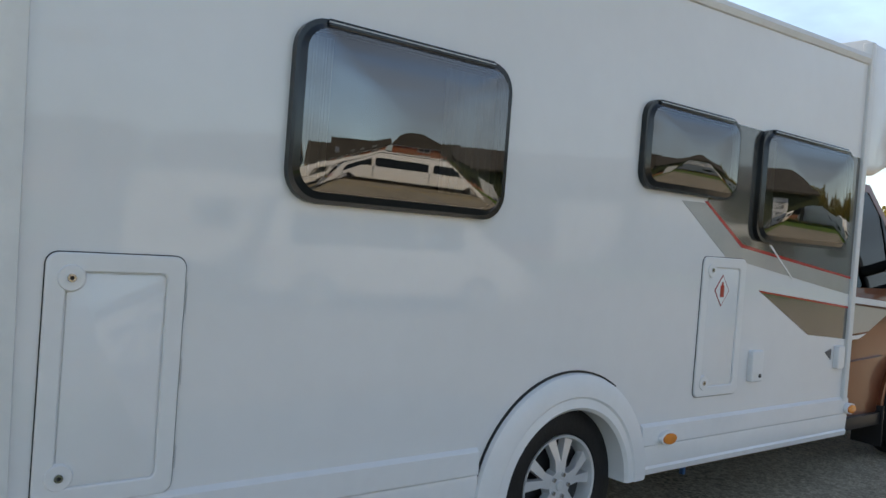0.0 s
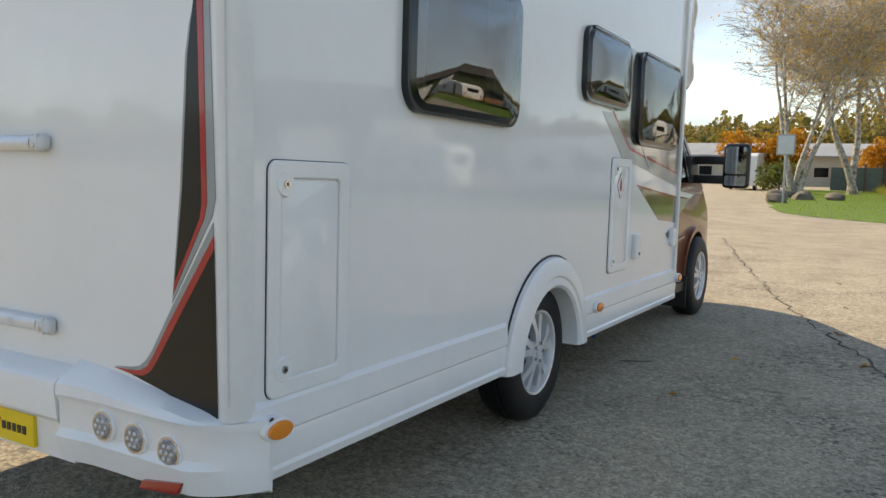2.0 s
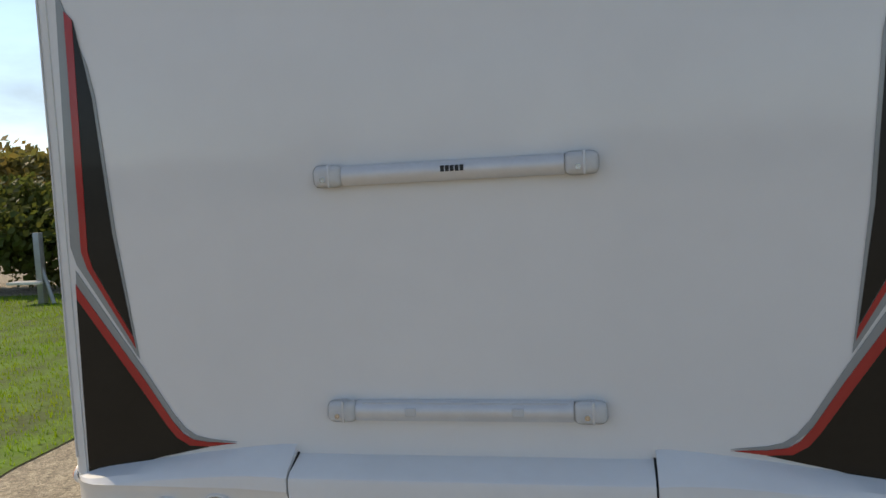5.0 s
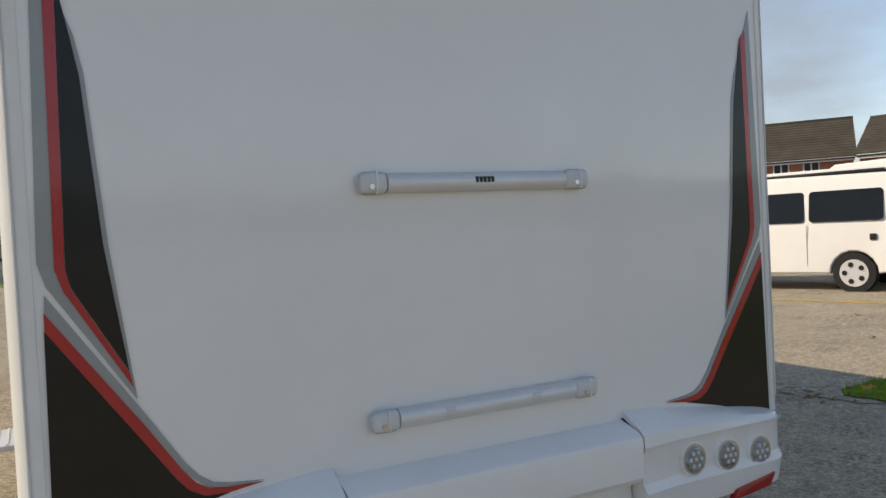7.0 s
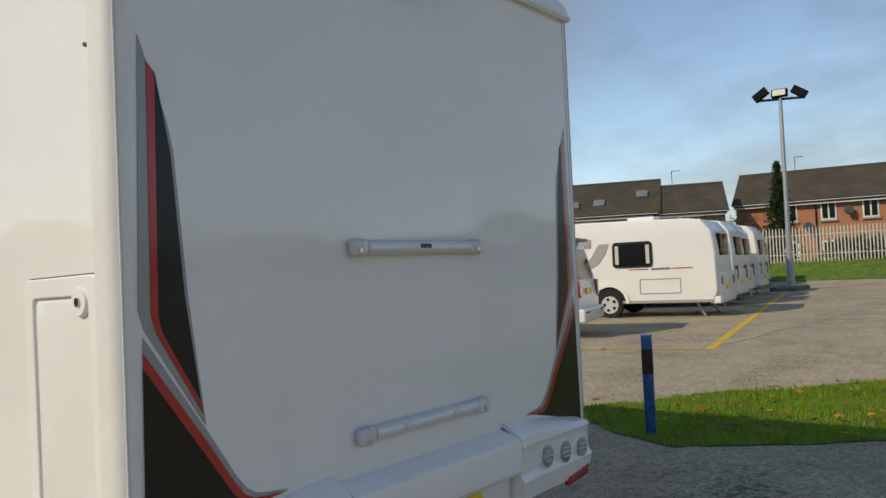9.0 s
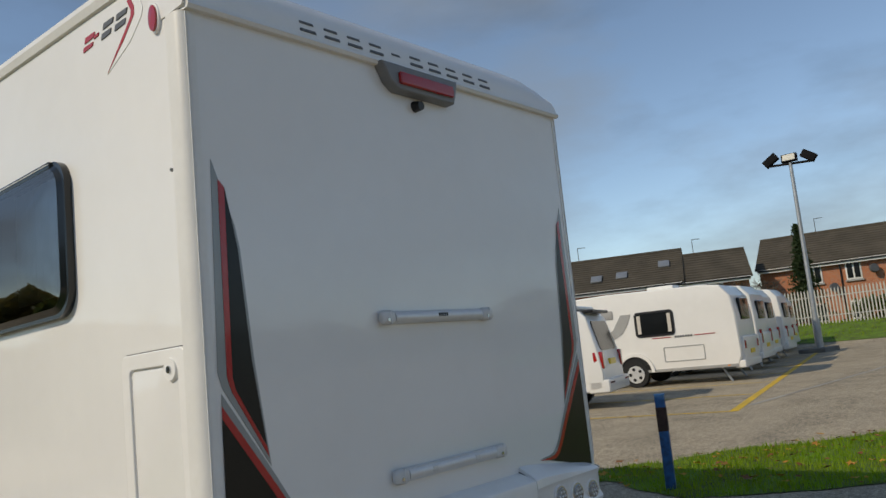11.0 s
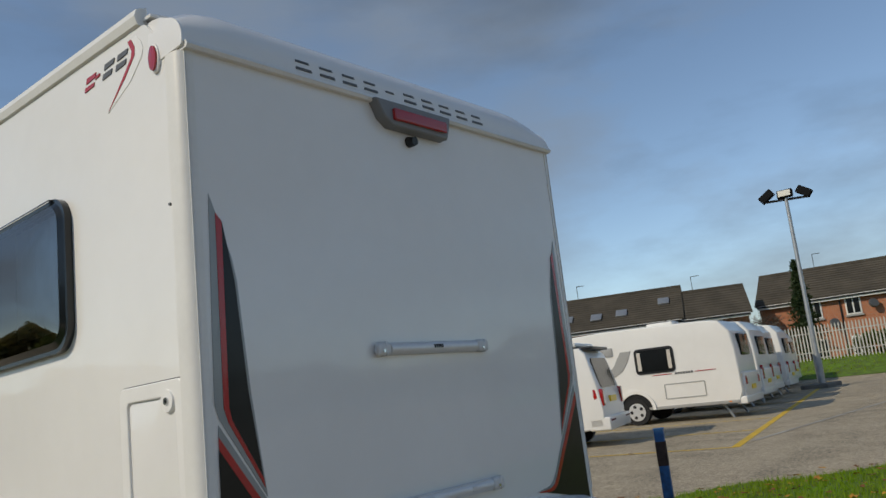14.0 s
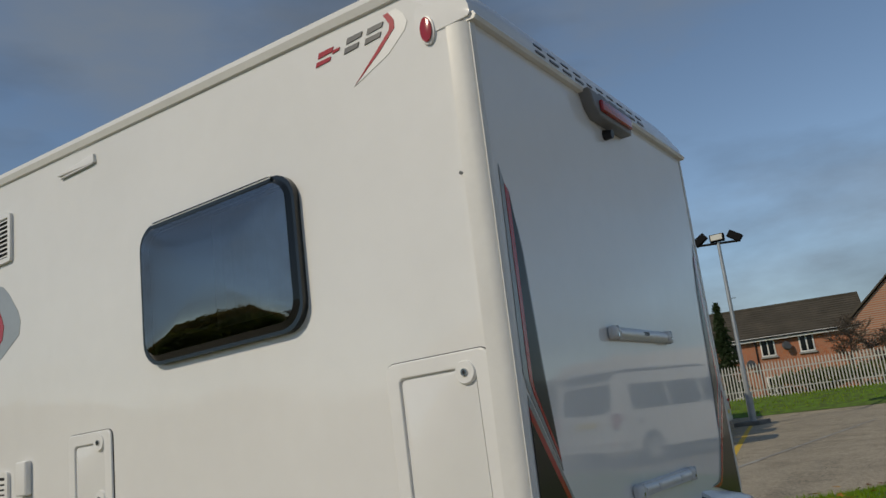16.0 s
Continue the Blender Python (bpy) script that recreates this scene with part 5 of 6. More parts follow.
def panel_van(m, label):
    v = thing("camper_van", label, "van", m)
    W = 0.95
    side = [(0.0, 0.38), (-0.02, 0.7), (0.04, 1.1), (0.22, 1.78), (0.34, 1.9), (3.3, 1.94), (3.6, 1.88), (4.1, 1.28), (4.75, 1.05), (4.92, 0.75), (4.9, 0.35), (4.2, 0.3)] 
    side += [(3.95 + 0.36 * math.cos(radians(a)), 0.32 + 0.36 * math.sin(radians(a))) for a in range(0, 181, 20)]
    side += [(0.95 + 0.36 * math.cos(radians(a)), 0.32 + 0.36 * math.sin(radians(a))) for a in range(0, 181, 20)]
    bm = prism(B(), side, -W, W, bevel=0.05, seg=3)
    for q in bm.verts:
        q.co.x *= 1 - 0.12 * max(0, (q.co.z - 1.1) / 0.85)
    part("body", bm, CWHITE, v, smooth=30)
    for sx in (1, -1):
        def pane(y0, y1, nm="side_window"):
            bm = prism(B(), rounded(y0, y1, 1.16, 1.66, 0.06), sx * (W + 0.004), sx * (W - 0.02))
            for q in bm.verts:
                q.co.x *= 1 - 0.12 * max(0, (q.co.z - 1.1) / 0.85)
            part(nm, bm, DWIN, v)
        pane(0.5, 1.62), pane(1.7, 2.75), pane(2.85, 3.6)
        part("door_line", box(B(), sx * W - 0.004, sx * W + 0.004, 1.655, 1.665, 0.45, 1.12), CGREY, v)
        part("door_line", box(B(), sx * W - 0.004, sx * W + 0.004, 2.79, 2.8, 0.45, 1.12), CGREY, v)
        part("tail_lamp", box(B(), sx * 0.86 - 0.07, sx * 0.86 + 0.085, -0.03, 0.16, 0.78, 1.1, 0.02), REDL, v, "red tail lamp")
        part("socket_cover", box(B(), sx * W - 0.01, sx * W + 0.012, 0.6, 0.7, 0.85, 0.95, 0.01), BLACK, v)
        part("roof_rail", box(B(), sx * 0.78 - 0.03, sx * 0.78 + 0.03, 0.5, 3.2, 1.92, 1.97, 0.01), BLACK, v)
        simple_wheel(sx, sx * (W + 0.0), 0.95, 0.33, v)
        simple_wheel(sx, sx * (W + 0.0), 3.95, 0.33, v)
    bm = prism(B(), rounded(-0.68, 0.68, 1.12, 1.7, 0.1), -0.02, 0.0, axis="y")
    for q in bm.verts:
        q.co.y += 0.05 + 0.245 * (q.co.z - 1.1) - 0.005
    part("rear_window", bm, DWIN, v)
    part("spoiler", box(B(), -0.7, 0.7, 0.1, 0.45, 1.86, 1.92, 0.02), BLACK, v)
    part("rear_bumper", box(B(), -0.95, 0.95, -0.12, 0.3, 0.33, 0.58, 0.05, 3), CWHITE, v)
    part("bumper_reflector", box(B(), -0.9, -0.5, -0.125, -0.11, 0.5, 0.53), REDL, v)
    part("bumper_reflector", box(B(), 0.5, 0.9, -0.125, -0.11, 0.5, 0.53), REDL, v)
    part("plate_panel", box(B(), -0.26, 0.26, -0.03, 0.03, 0.84, 0.95), YELLOW, v)
    part("poptop_roof", box(B(), -0.75, 0.75, 0.4, 3.1, 1.93, 2.02, 0.05, 3), CWHITE, v)
    return v
vp = Vector((11.65, 5.6, -0.03))
panel_van(pose(vp.x, vp.y, vp.z, 0, 0, 17), "white camper van with dark windows and red tail lamps")
# white van and car standing behind the walker, seen in the glossy panels
panel_van(pose(12.4, -6.0, 0, 0, 0, -70), "white van parked opposite, mirrored in glossy panels")
caravan(pose(18.5, -9.5, 0, 0, 0, -20), style=1, label="white touring caravan parked opposite the motorhome")

# vehicles stored behind the wire fence
rngv = random.Random(11)
FD = Vector((-0.185, 0.983, 0))
FN = Vector((0.983, 0.185, 0))
F0 = Vector((8.05, 30.9, 0))
for k in range(11):
    p = F0 + FD * (1.2 + 3.35 * k) + FN * (1.3 + rngv.uniform(-0.3, 0.6))
    caravan(pose(p.x, p.y, 0, 0, 0, -90 + 10.7 + rngv.uniform(-3, 3)), length=6.8 + rngv.uniform(-0.6, 0.6), height=2.15 if k == 1 else 2.75 + rngv.uniform(-0.12, 0.12), style=1, group="stored motorhomes", label="white motorhome stored behind the wire fence", motor=True)
for k in range(3):
    p = F0 + FN * (3.2 + 7.6 * k + 1.2) - FD * 0.6
    if k:
        caravan(pose(p.x, p.y + 2.5, 0, 0, 0, -90 + 10), length=6.4, style=1, group="stored motorhomes", label="white motorhome stored behind the wire fence", motor=True)
# bike rack hung on the first one
bk = thing("bicycle_rack", "dark folding bicycle rack on a motorhome rear", "bike rack", pose(8.35, 32.4, 1.2, 0, 0, -79))
for q in range(4):
    part("rack_bar", tube(B(), [(-0.5 + 0.3 * q, -0.05, 0.0), (-0.5 + 0.3 * q, -0.25, 0.3), (-0.4 + 0.3 * q, -0.3, 0.7)], 0.02), DGREY, bk)
for q in range(2):
    part("rack_hoop", tube(B(), [(-0.6, -0.2 - 0.1 * q, 0.2), (-0.2, -0.3, 0.6), (0.3, -0.3, 0.55), (0.6, -0.2, 0.2)], 0.025), BLACK, bk)

# fence posts and wires
post_bm = box(B(), -0.07, 0.07, -0.07, 0.07, -0.2, 2.2, 0.012)
pm = mesh_of("post", post_bm, WOODP)
fence = thing("wire_fence", "timber posts with wire mesh fence", "fence")
for k in range(11):
    p = F0 + FD * (4.15 * k)
    o = new("post", pm)
    o.parent = fence
    o.location = p
for k in range(1, 6):
    p = F0 + FN * (4.15 * k)
    o = new("post", pm)
    o.parent = fence
    o.location = p
for dv in (FD, FN):
    a = F0 + dv * 0.25
    part("brace", tube(B(), [a + Vector((0, 0, 1.5)) - dv * 0.2, a + dv * 1.5], 0.06, 6), WOODP, fence)
for zz in (0.3, 0.6, 0.9, 1.2, 1.5, 1.8, 2.05):
    part("wire", tube(B(), [F0 + Vector((0, 0, zz)), F0 + FD * 41 + Vector((0, 0, zz))], 0.006, 4), DGREY, fence)
    part("wire", tube(B(), [F0 + Vector((0, 0, zz)), F0 + FN * 21 + Vector((0, 0, zz))], 0.006, 4), DGREY, fence)
# long dry grass at the fence foot
TUFT = leafy("dry_grass", (0.42, 0.33, 0.08), (0.22, 0.32, 0.04), 1.5)
vs, fs = [], []
for q in range(16000):
    dv = FD if rngv.random() < 0.75 else FN
    p = F0 + dv * rngv.uniform(-0.5, 42 if dv is FD else 22) + Vector((rngv.gauss(-0.2, 0.35), rngv.gauss(0, 0.35), 0))
    a, h, w = rngv.uniform(0, 6.3), rngv.uniform(0.2, 0.8) * (0.5 + abs(noise.noise(p * 0.7)) * 1.6), rngv.uniform(0.008, 0.02)
    i = len(vs)
    vs += [(p.x - w * math.cos(a), p.y - w * math.sin(a), 0), (p.x + w * math.cos(a), p.y + w * math.sin(a), 0), (p.x + rngv.uniform(-0.2, 0.2), p.y + rngv.uniform(-0.2, 0.2), h)]
    fs.append((i, i + 1, i + 2))
me = bpy.data.meshes.new("dry_grass")
me.from_pydata(vs, [], fs)
me.materials.append(TUFT)
tagged(new("dry_grass", me), "long dry grass along the fence foot", "grass", "", "stuff")

# blue post at the verge
bp_ = thing("bollard", "blue painted steel post with rusty band", "post", pose(3.74, 0.83, 0.02, 0, 0, 20))
part("shaft", box(B(), -0.04, 0.04, -0.04, 0.04, -0.1, 0.76, 0.006), BLUEP, bp_)
part("rust_band", box(B(), -0.042, 0.042, -0.042, 0.042, 0.46, 0.66, 0.006), mat("rust", (0.07, 0.04, 0.03), 0.8, var=0.5, scale=25), bp_)
part("post_cap", box(B(), -0.043, 0.043, -0.043, 0.043, 0.755, 0.768, 0.004), BLUEP, bp_)

# hook-up post at the hedge foot
hp = thing("hookup_post", "grey hook-up post with a pale shelf by the hedge", "post", pose(-7.75, 8.2, 0))
part("shaft", box(B(), -0.05, 0.05, -0.05, 0.05, -0.05, 1.05, 0.01), GALV, hp)
part("shelf", box(B(), -0.5, 0.05, -0.12, 0.12, 0.3, 0.34, 0.01), CWHITE, hp)
part("brace", tube(B(), [(0, 0, 0.6), (0.18, 0, 0.0)], 0.03, 8), GALV, hp)

FLOODM = mat("matt_black", (0.012, 0.012, 0.013), 0.9, spec=0.1, var=0.3, scale=9)
# flood light mast
fm = thing("floodlight_mast", "grey steel mast with three floodlights", "street lamp", pose(30.7, 7.0, 0))
part("pole", cyl(B(), (0, 0, 0), (0, 0, 7.6), 0.10, 0.07, seg=16), GALV, fm)
part("pole_base", cyl(B(), (0, 0, 0), (0, 0, 1.3), 0.15, 0.15, seg=16), GALV, fm)
part("cross_arm", tube(B(), [(-0.35, 0.75, 7.55), (0.35, -0.75, 7.55)], 0.05, 8), BLACK, fm)
for q, (dx, dy, tilt) in enumerate(((-0.3, 0.65, -35), (-0.05, 0.0, 0), (0.3, -0.65, 35))):
    bm = box(B(), -0.1, 0.1, -0.3, 0.3, -0.16, 0.16, 0.03)
    lamp = part("floodlight", bm, FLOODM, fm)
    lamp.matrix_local = pose(dx, dy, 7.78, tilt, 10, 0)
    if q == 1:
        part("glass", box(B(), -0.115, -0.095, -0.24, 0.24, -0.12, 0.12), mat("lamp_glass", (0.5, 0.5, 0.45), 0.15), lamp)
KERB = mat("concrete_kerb", (0.2, 0.19, 0.17), 0.9, var=0.4, scale=4)
solo("kerb_island", box(B(), 29.75, 31.75, 6.55, 7.55, -0.05, 0.16, 0.04), KERB, "low concrete kerb round the mast foot", "kerb", "structure")

# palisade fence
PAL = mat("pale_palisade", (0.5, 0.5, 0.46), 0.6, var=0.2, scale=3)
pal = thing("palisade_fence", "pale steel palisade fence on the grass bank", "fence")
pb = B()
prism(pb, [(-0.035, 0), (0.035, 0), (0.035, 1.82), (0.0, 1.95), (-0.035, 1.82)], -0.01, 0.01, axis="x")
pale = mesh_of("pale", pb, PAL, 0)
A, Bq = Vector((42.5, 24, 0)), Vector((46.5, -20, 0))
nP = 260
ang = math.atan2(Bq.y - A.y, Bq.x - A.x) - math.pi / 2
for i in range(nP):
    p = A.lerp(Bq, i / nP)
    o = new("pale", pale)
    o.parent = pal
    o.matrix_local = Matrix.Translation((p.x, p.y, ground_z(p.x, p.y))) @ Matrix.Rotation(ang, 4, "Z")
for zz in (0.45, 1.5):
    part("fence_rail", tube(B(), [A.lerp(Bq, f / 8) + Vector((0.04, 0, zz + ground_z(*(A.lerp(Bq, f / 8)).xy))) for f in range(9)], 0.03, 6), PAL, pal)

# notice board on the lawn and a flag beyond
sg = thing("notice_board", "white framed notice board on a grey post", "sign", pose(-2.25, 38.0, 0))
part("post", cyl(B(), (0, 0, 0), (0, 0, 3.2), 0.05, seg=10), GALV, sg)
part("board", box(B(), -0.4, 0.4, -0.1, -0.05, 2.2, 3.15, 0.02), CGREY, sg)
part("board_face", box(B(), -0.34, 0.34, -0.11, -0.095, 2.26, 3.09, 0.01), mat("board_white", (0.6, 0.62, 0.62), 0.5, var=0.1, scale=3), sg)
fl = thing("flag_pole", "white pole with small teal flag", "flag", pose(15.5, 70, 0))
part("pole", cyl(B(), (0, 0, 0), (0, 0, 6.9), 0.06, 0.04, seg=8), CWHITE, fl)
part("flag", box(B(), 0.05, 0.45, -0.015, 0.015, 5.6, 6.7, 0.01), TEAL, fl)
for q, (x, y, r) in enumerate(((-2.6, 38.5, 0.5), (-2.0, 44, 0.55), (-0.6, 45, 0.5), (-3.2, 43, 0.6), (-3.3, 47, 0.55))):
    bm = B()
    bmesh.ops.create_icosphere(bm, subdivisions=2, radius=r)
    for v in bm.verts:
        v.co *= 1 + 0.35 * noise.noise(v.co * 2.1 + Vector((q * 7, 0, 0)))
        v.co.z *= 0.62
    solo("boulder", bm, mat("boulder_stone", (0.2, 0.17, 0.13), 0.9, var=0.4, scale=4, bump=0.5, bscale=12), "rough brown boulder on the lawn edge", "boulder", m=pose(x, y, 0.15))
# white motorhome far down the drive
caravan(pose(-8.4, 70, 0, 0, 0, 178), length=6.6, height=2.9, style=1, label="white motorhome parked down the drive", motor=True)


# houses, sheds and trees
def brick_material():
    m = mat("orange_brick", (0.5, 0.145, 0.035), 0.85, var=0.25, scale=1.2, bump=0.1)
    nt = m.node_tree
    b = nt.nodes["Principled BSDF"]
    br = nt.nodes.new("ShaderNodeTexBrick")
    tcn = nt.nodes.new("ShaderNodeTexCoord")
    mpn = nt.nodes.new("ShaderNodeMapping")
    mpn.inputs["Rotation"].default_value = (radians(90), 0, 0)
    nt.links.new(tcn.outputs["Object"], mpn.inputs[0])
    nt.links.new(mpn.outputs[0], br.inputs["Vector"])
    br.inputs["Color1"].default_value, br.inputs["Color2"].default_value, br.inputs["Mortar"].default_value = (0.46, 0.14, 0.05, 1), (0.36, 0.105, 0.045, 1), (0.34, 0.26, 0.2, 1)
    br.inputs["Scale"].default_value = 1.0
    br.inputs["Brick Width"].default_value, br.inputs["Row Height"].default_value, br.inputs["Mortar Size"].default_value = 0.225, 0.075, 0.01
    nt.links.new(br.outputs[0], b.inputs["Base Color"])
    return m
BRICK = brick_material()
TILE = mat("brown_roof_tile", (0.09, 0.078, 0.06), 0.85, var=0.4, scale=0.8, bump=0.3, bscale=6)
PVC = mat("white_upvc", (0.75, 0.75, 0.73), 0.4, var=0.05, scale=3)

def house(name, m, L, D, eaves, ridge, wins, label, gable_to=None, skylights=(), dishes=()):
    """Front along local x from 0 to L at y = 0, facing -y."""
    h = thing(name, label, "house", m)
    part("wall", prism(B(), [(0, 0), (D, 0), (D, eaves), (D / 2, ridge - 0.1), (0, eaves)], 0, L, axis="x"), BRICK, h)
    sl = math.hypot(D / 2, ridge - eaves)
    for s in (0, 1):
        rp = part("roof", prism(B(), [(-0.35, eaves - 0.2), (D / 2, ridge), (D / 2, ridge + 0.12), (-0.4, eaves - 0.1)] if s == 0 else [(D + 0.35, eaves - 0.2), (D / 2, ridge), (D / 2, ridge + 0.12), (D + 0.4, eaves - 0.1)], -0.25, L + 0.25, axis="x"), TILE, h, "brown tiled roof slope")
        if s == 0:
            k = int(sl / 0.34)
            for i in range(k):
                f = (i + 0.2) / k
                y, z = -0.4 + (D / 2 + 0.4) * f, eaves - 0.1 + (ridge + 0.22 - eaves) * f
                part("tile_course", box(B(), -0.25, L + 0.25, y - 0.03, y + 0.15, z + 0.01, z + 0.045), TILE, rp)
    part("fascia", box(B(), -0.1, L + 0.1, -0.38, -0.3, eaves - 0.42, eaves - 0.14), PVC, h)
    part("gutter", box(B(), -0.1, L + 0.1, -0.47, -0.38, eaves - 0.3, eaves - 0.18, 0.03), BLACK, h)
    part("ridge_tiles", box(B(), -0.25, L + 0.25, D / 2 - 0.13, D / 2 + 0.13, ridge + 0.05, ridge + 0.2, 0.04), TILE, h)
    for x, z, w, hh in wins:
        wn = part("window", box(B(), x, x + w, -0.05, 0.04, z, z + hh, 0.01), PVC, h, "white framed house window")
        part("pane", box(B(), x + 0.1, x + w / 2 - 0.05, -0.065, -0.045, z + 0.1, z + hh - 0.1), DWIN, wn)
        part("pane", box(B(), x + w / 2 + 0.05, x + w - 0.1, -0.065, -0.045, z + 0.1, z + hh - 0.1), DWIN, wn)
        part("sill", box(B(), x - 0.08, x + w + 0.08, -0.14, 0.0, z - 0.12, z - 0.01), CGREY, wn)
    for f, g in skylights:
        y, z = -0.4 + (D / 2 + 0.4) * g, eaves - 0.1 + (ridge + 0.22 - eaves) * g
        a = math.degrees(math.atan2(ridge + 0.22 - eaves, D / 2 + 0.4))
        o = part("skylight", box(B(), -0.4, 0.4, -0.5, 0.5, 0, 0.1, 0.02), GALV, h)
        o.matrix_local = pose(f * L, y, z + 0.03, a, 0, 0)
    for x, z in dishes:
        part("satellite_dish", cyl(B(), (x, -0.35, z), (x + 0.1, -0.5, z + 0.06), 0.33, 0.3, seg=16), DGREY, h)
    part("downpipe", cyl(B(), (L * 0.42, -0.08, 0), (L * 0.42, -0.08, eaves - 0.2), 0.05, seg=8), BLACK, h)
    part("aerial", tube(B(), [(L * 0.3, D / 2, ridge), (L * 0.3, D / 2, ridge + 1.2), (L * 0.3 + 0.6, D / 2, ridge + 1.2)], 0.025, 4), DGREY, h)
    return h
def face(p, q):
    """Pose of a house whose front runs from p to q (left to right when seen)."""
    a = math.degrees(math.atan2(q[1] - p[1], q[0] - p[0]))
    return pose(p[0], p[1], 0, 0, 0, a)
house("terrace_house", face((46.6, 31), (50.6, 21)), 10.8, 9, 4.9, 7.4, [(1.5, 3.2, 1.5, 1.2), (5, 3.2, 1.5, 1.2), (8, 3.2, 1.5, 1.2)], "brown roofed brick house with roof windows", skylights=((0.25, 0.35), (0.45, 0.32), (0.62, 0.35), (0.9, 0.55)))
house("terrace_house", face((50.6, 21.2), (52.6, 16.7)), 4.7, 7.0, 4.8, 6.8, [(1.5, 3.2, 1.5, 1.2)], "long brown tiled brick house")
house("terrace_house", face((56.9, 17.6), (59.0, 5.2)), 12.6, 8, 5.3, 7.6, [(3.1, 3.75, 1.0, 1.25), (5.6, 3.75, 1.0, 1.25), (8.2, 3.75, 1.0, 1.25), (3.1, 1.0, 1.0, 1.3), (5.6, 1.0, 1.0, 1.3), (8.2, 1.0, 1.0, 1.3)], "orange brick house with white windows", dishes=((4.75, 3.3), (7.35, 4.3)))
house("gable_house", pose(58.5, -3.4, 0), 10, 9.6, 5.2, 9.6, [(4, 3.4, 1.2, 1.4)], "orange brick house with broad gable end")
th = house("tall_house", face((49.3, 46.7), (56.0, 38.0)), 11.0, 8, 5.5, 8.7, [(5.2, 4.2, 1.2, 1.3), (7.4, 4.2, 1.2, 1.3), (7.4, 2.0, 1.2, 1.3), (5.2, 2.0, 1.2, 1.3)], "tall red brick house with white windows")
GREENC = mat("green_cladding_sheet", (0.1, 0.12, 0.04), 0.5, var=0.15, scale=0.7)
part("clad_wall", box(B(), -0.05, 4.2, -0.08, 0.02, 0, 5.1), GREENC, th, "green ribbed cladding on the end bay")
part("downpipe", cyl(B(), (4.35, -0.12, 0), (4.35, -0.12, 5.2), 0.09, seg=8), GALV, th)
# service building with its sign
GCLAD = mat("green_cladding", (0.075, 0.085, 0.03), 0.5, var=0.12, scale=0.7)
sb = thing("service_building", "olive clad service building with white sign", "building", pose(26.5, 36.5, 0, 0, 0, -52))
part("wall", box(B(), -9, 9, 0, 10, 0, 4.6), GCLAD, sb)
for i in range(60):
    part("cladding_rib", box(B(), -8.9 + 0.3 * i, -8.82 + 0.3 * i, -0.03, 0.0, 0.9, 4.55), GCLAD, sb)
part("plinth", box(B(), -9.05, 9.05, -0.05, 0.3, 0, 0.9), BRICK, sb)
part("roof", prism(B(), [(-0.5, 4.5), (5, 6.3), (10.5, 4.5), (10.5, 4.65), (5, 6.45), (-0.5, 4.65)], -9.4, 9.4, axis="x"), TILE, sb)
sgn = part("sign_board", box(B(), -3.6, 0.2, -0.12, -0.04, 2.7, 4.2, 0.02), PVC, sb, "white sign reading service centre")
def sign_text(body, x, z, size, parent, m_):
    cu = bpy.data.curves.new("text", "FONT")
    cu.body, cu.size, cu.extrude, cu.align_x = body, size, 0.01, "CENTER"
    cu.materials.append(m_)
    tmp = bpy.data.objects.new("tmp", cu)
    me = bpy.data.meshes.new_from_object(tmp)
    bpy.data.objects.remove(tmp)
    o = new("lettering", me)
    o.parent = parent
    o.matrix_local = pose(x, -0.135, z, 90, 0, 0)
sign_text("SERVICE", -1.7, 3.52, 0.62, sgn, DGREY)
sign_text("CENTRE", -1.7, 2.92, 0.62, sgn, DGREY)
part("roller_door", box(B(), 2.0, 5.5, -0.06, 0.02, 0, 3.4), PVC, sb)
for x in (-8, -5.8, 6.2):
    part("window", box(B(), x, x + 1.6, -0.06, 0.02, 1.2, 2.4), DWIN, sb)
# long low shed down the drive and a dark shed by the fence
def shed(m, L, D, e, r, wallm, roofm, label, nm="shed"):
    s = thing(nm, label, "shed", m)
    part("wall", prism(B(), [(0, 0), (D, 0), (D, e), (D / 2, r - 0.1), (0, e)], 0, L, axis="x"), wallm, s)
    part("roof", prism(B(), [(-0.4, e - 0.1), (D / 2, r), (D + 0.4, e - 0.1), (D + 0.4, e + 0.05), (D / 2, r + 0.15), (-0.4, e + 0.05)], -0.4, L + 0.4, axis="x"), roofm, s)
    for i in range(int(L / 3)):
        part("window", box(B(), 0.8 + 3 * i, 2.2 + 3 * i, -0.04, 0.03, 1.0, 2.0), DWIN, s)
    return s
SHEETR = mat("grey_sheet_roof", (0.32, 0.33, 0.33), 0.6, var=0.2, scale=0.6)
CREAM = mat("cream_render", (0.5, 0.46, 0.36), 0.8, var=0.15, scale=0.6)
shed(pose(-34, 92, 0), 34, 10, 3.2, 4.6, CREAM, SHEETR, "long low cream shed with grey roof")
shed(pose(2.5, 76, 0, 0, 0, -15), 9, 5, 2.8, 3.6, WOODP, mat("dark_felt", (0.04, 0.04, 0.04), 0.9, var=0.3, scale=2), "dark timber shed with felt roof")
shed(pose(-58, 30, 0, 0, 0, -80), 44, 14, 5.5, 9.0, GCLAD, TILE, "long dark workshop building across the yard", "workshop")

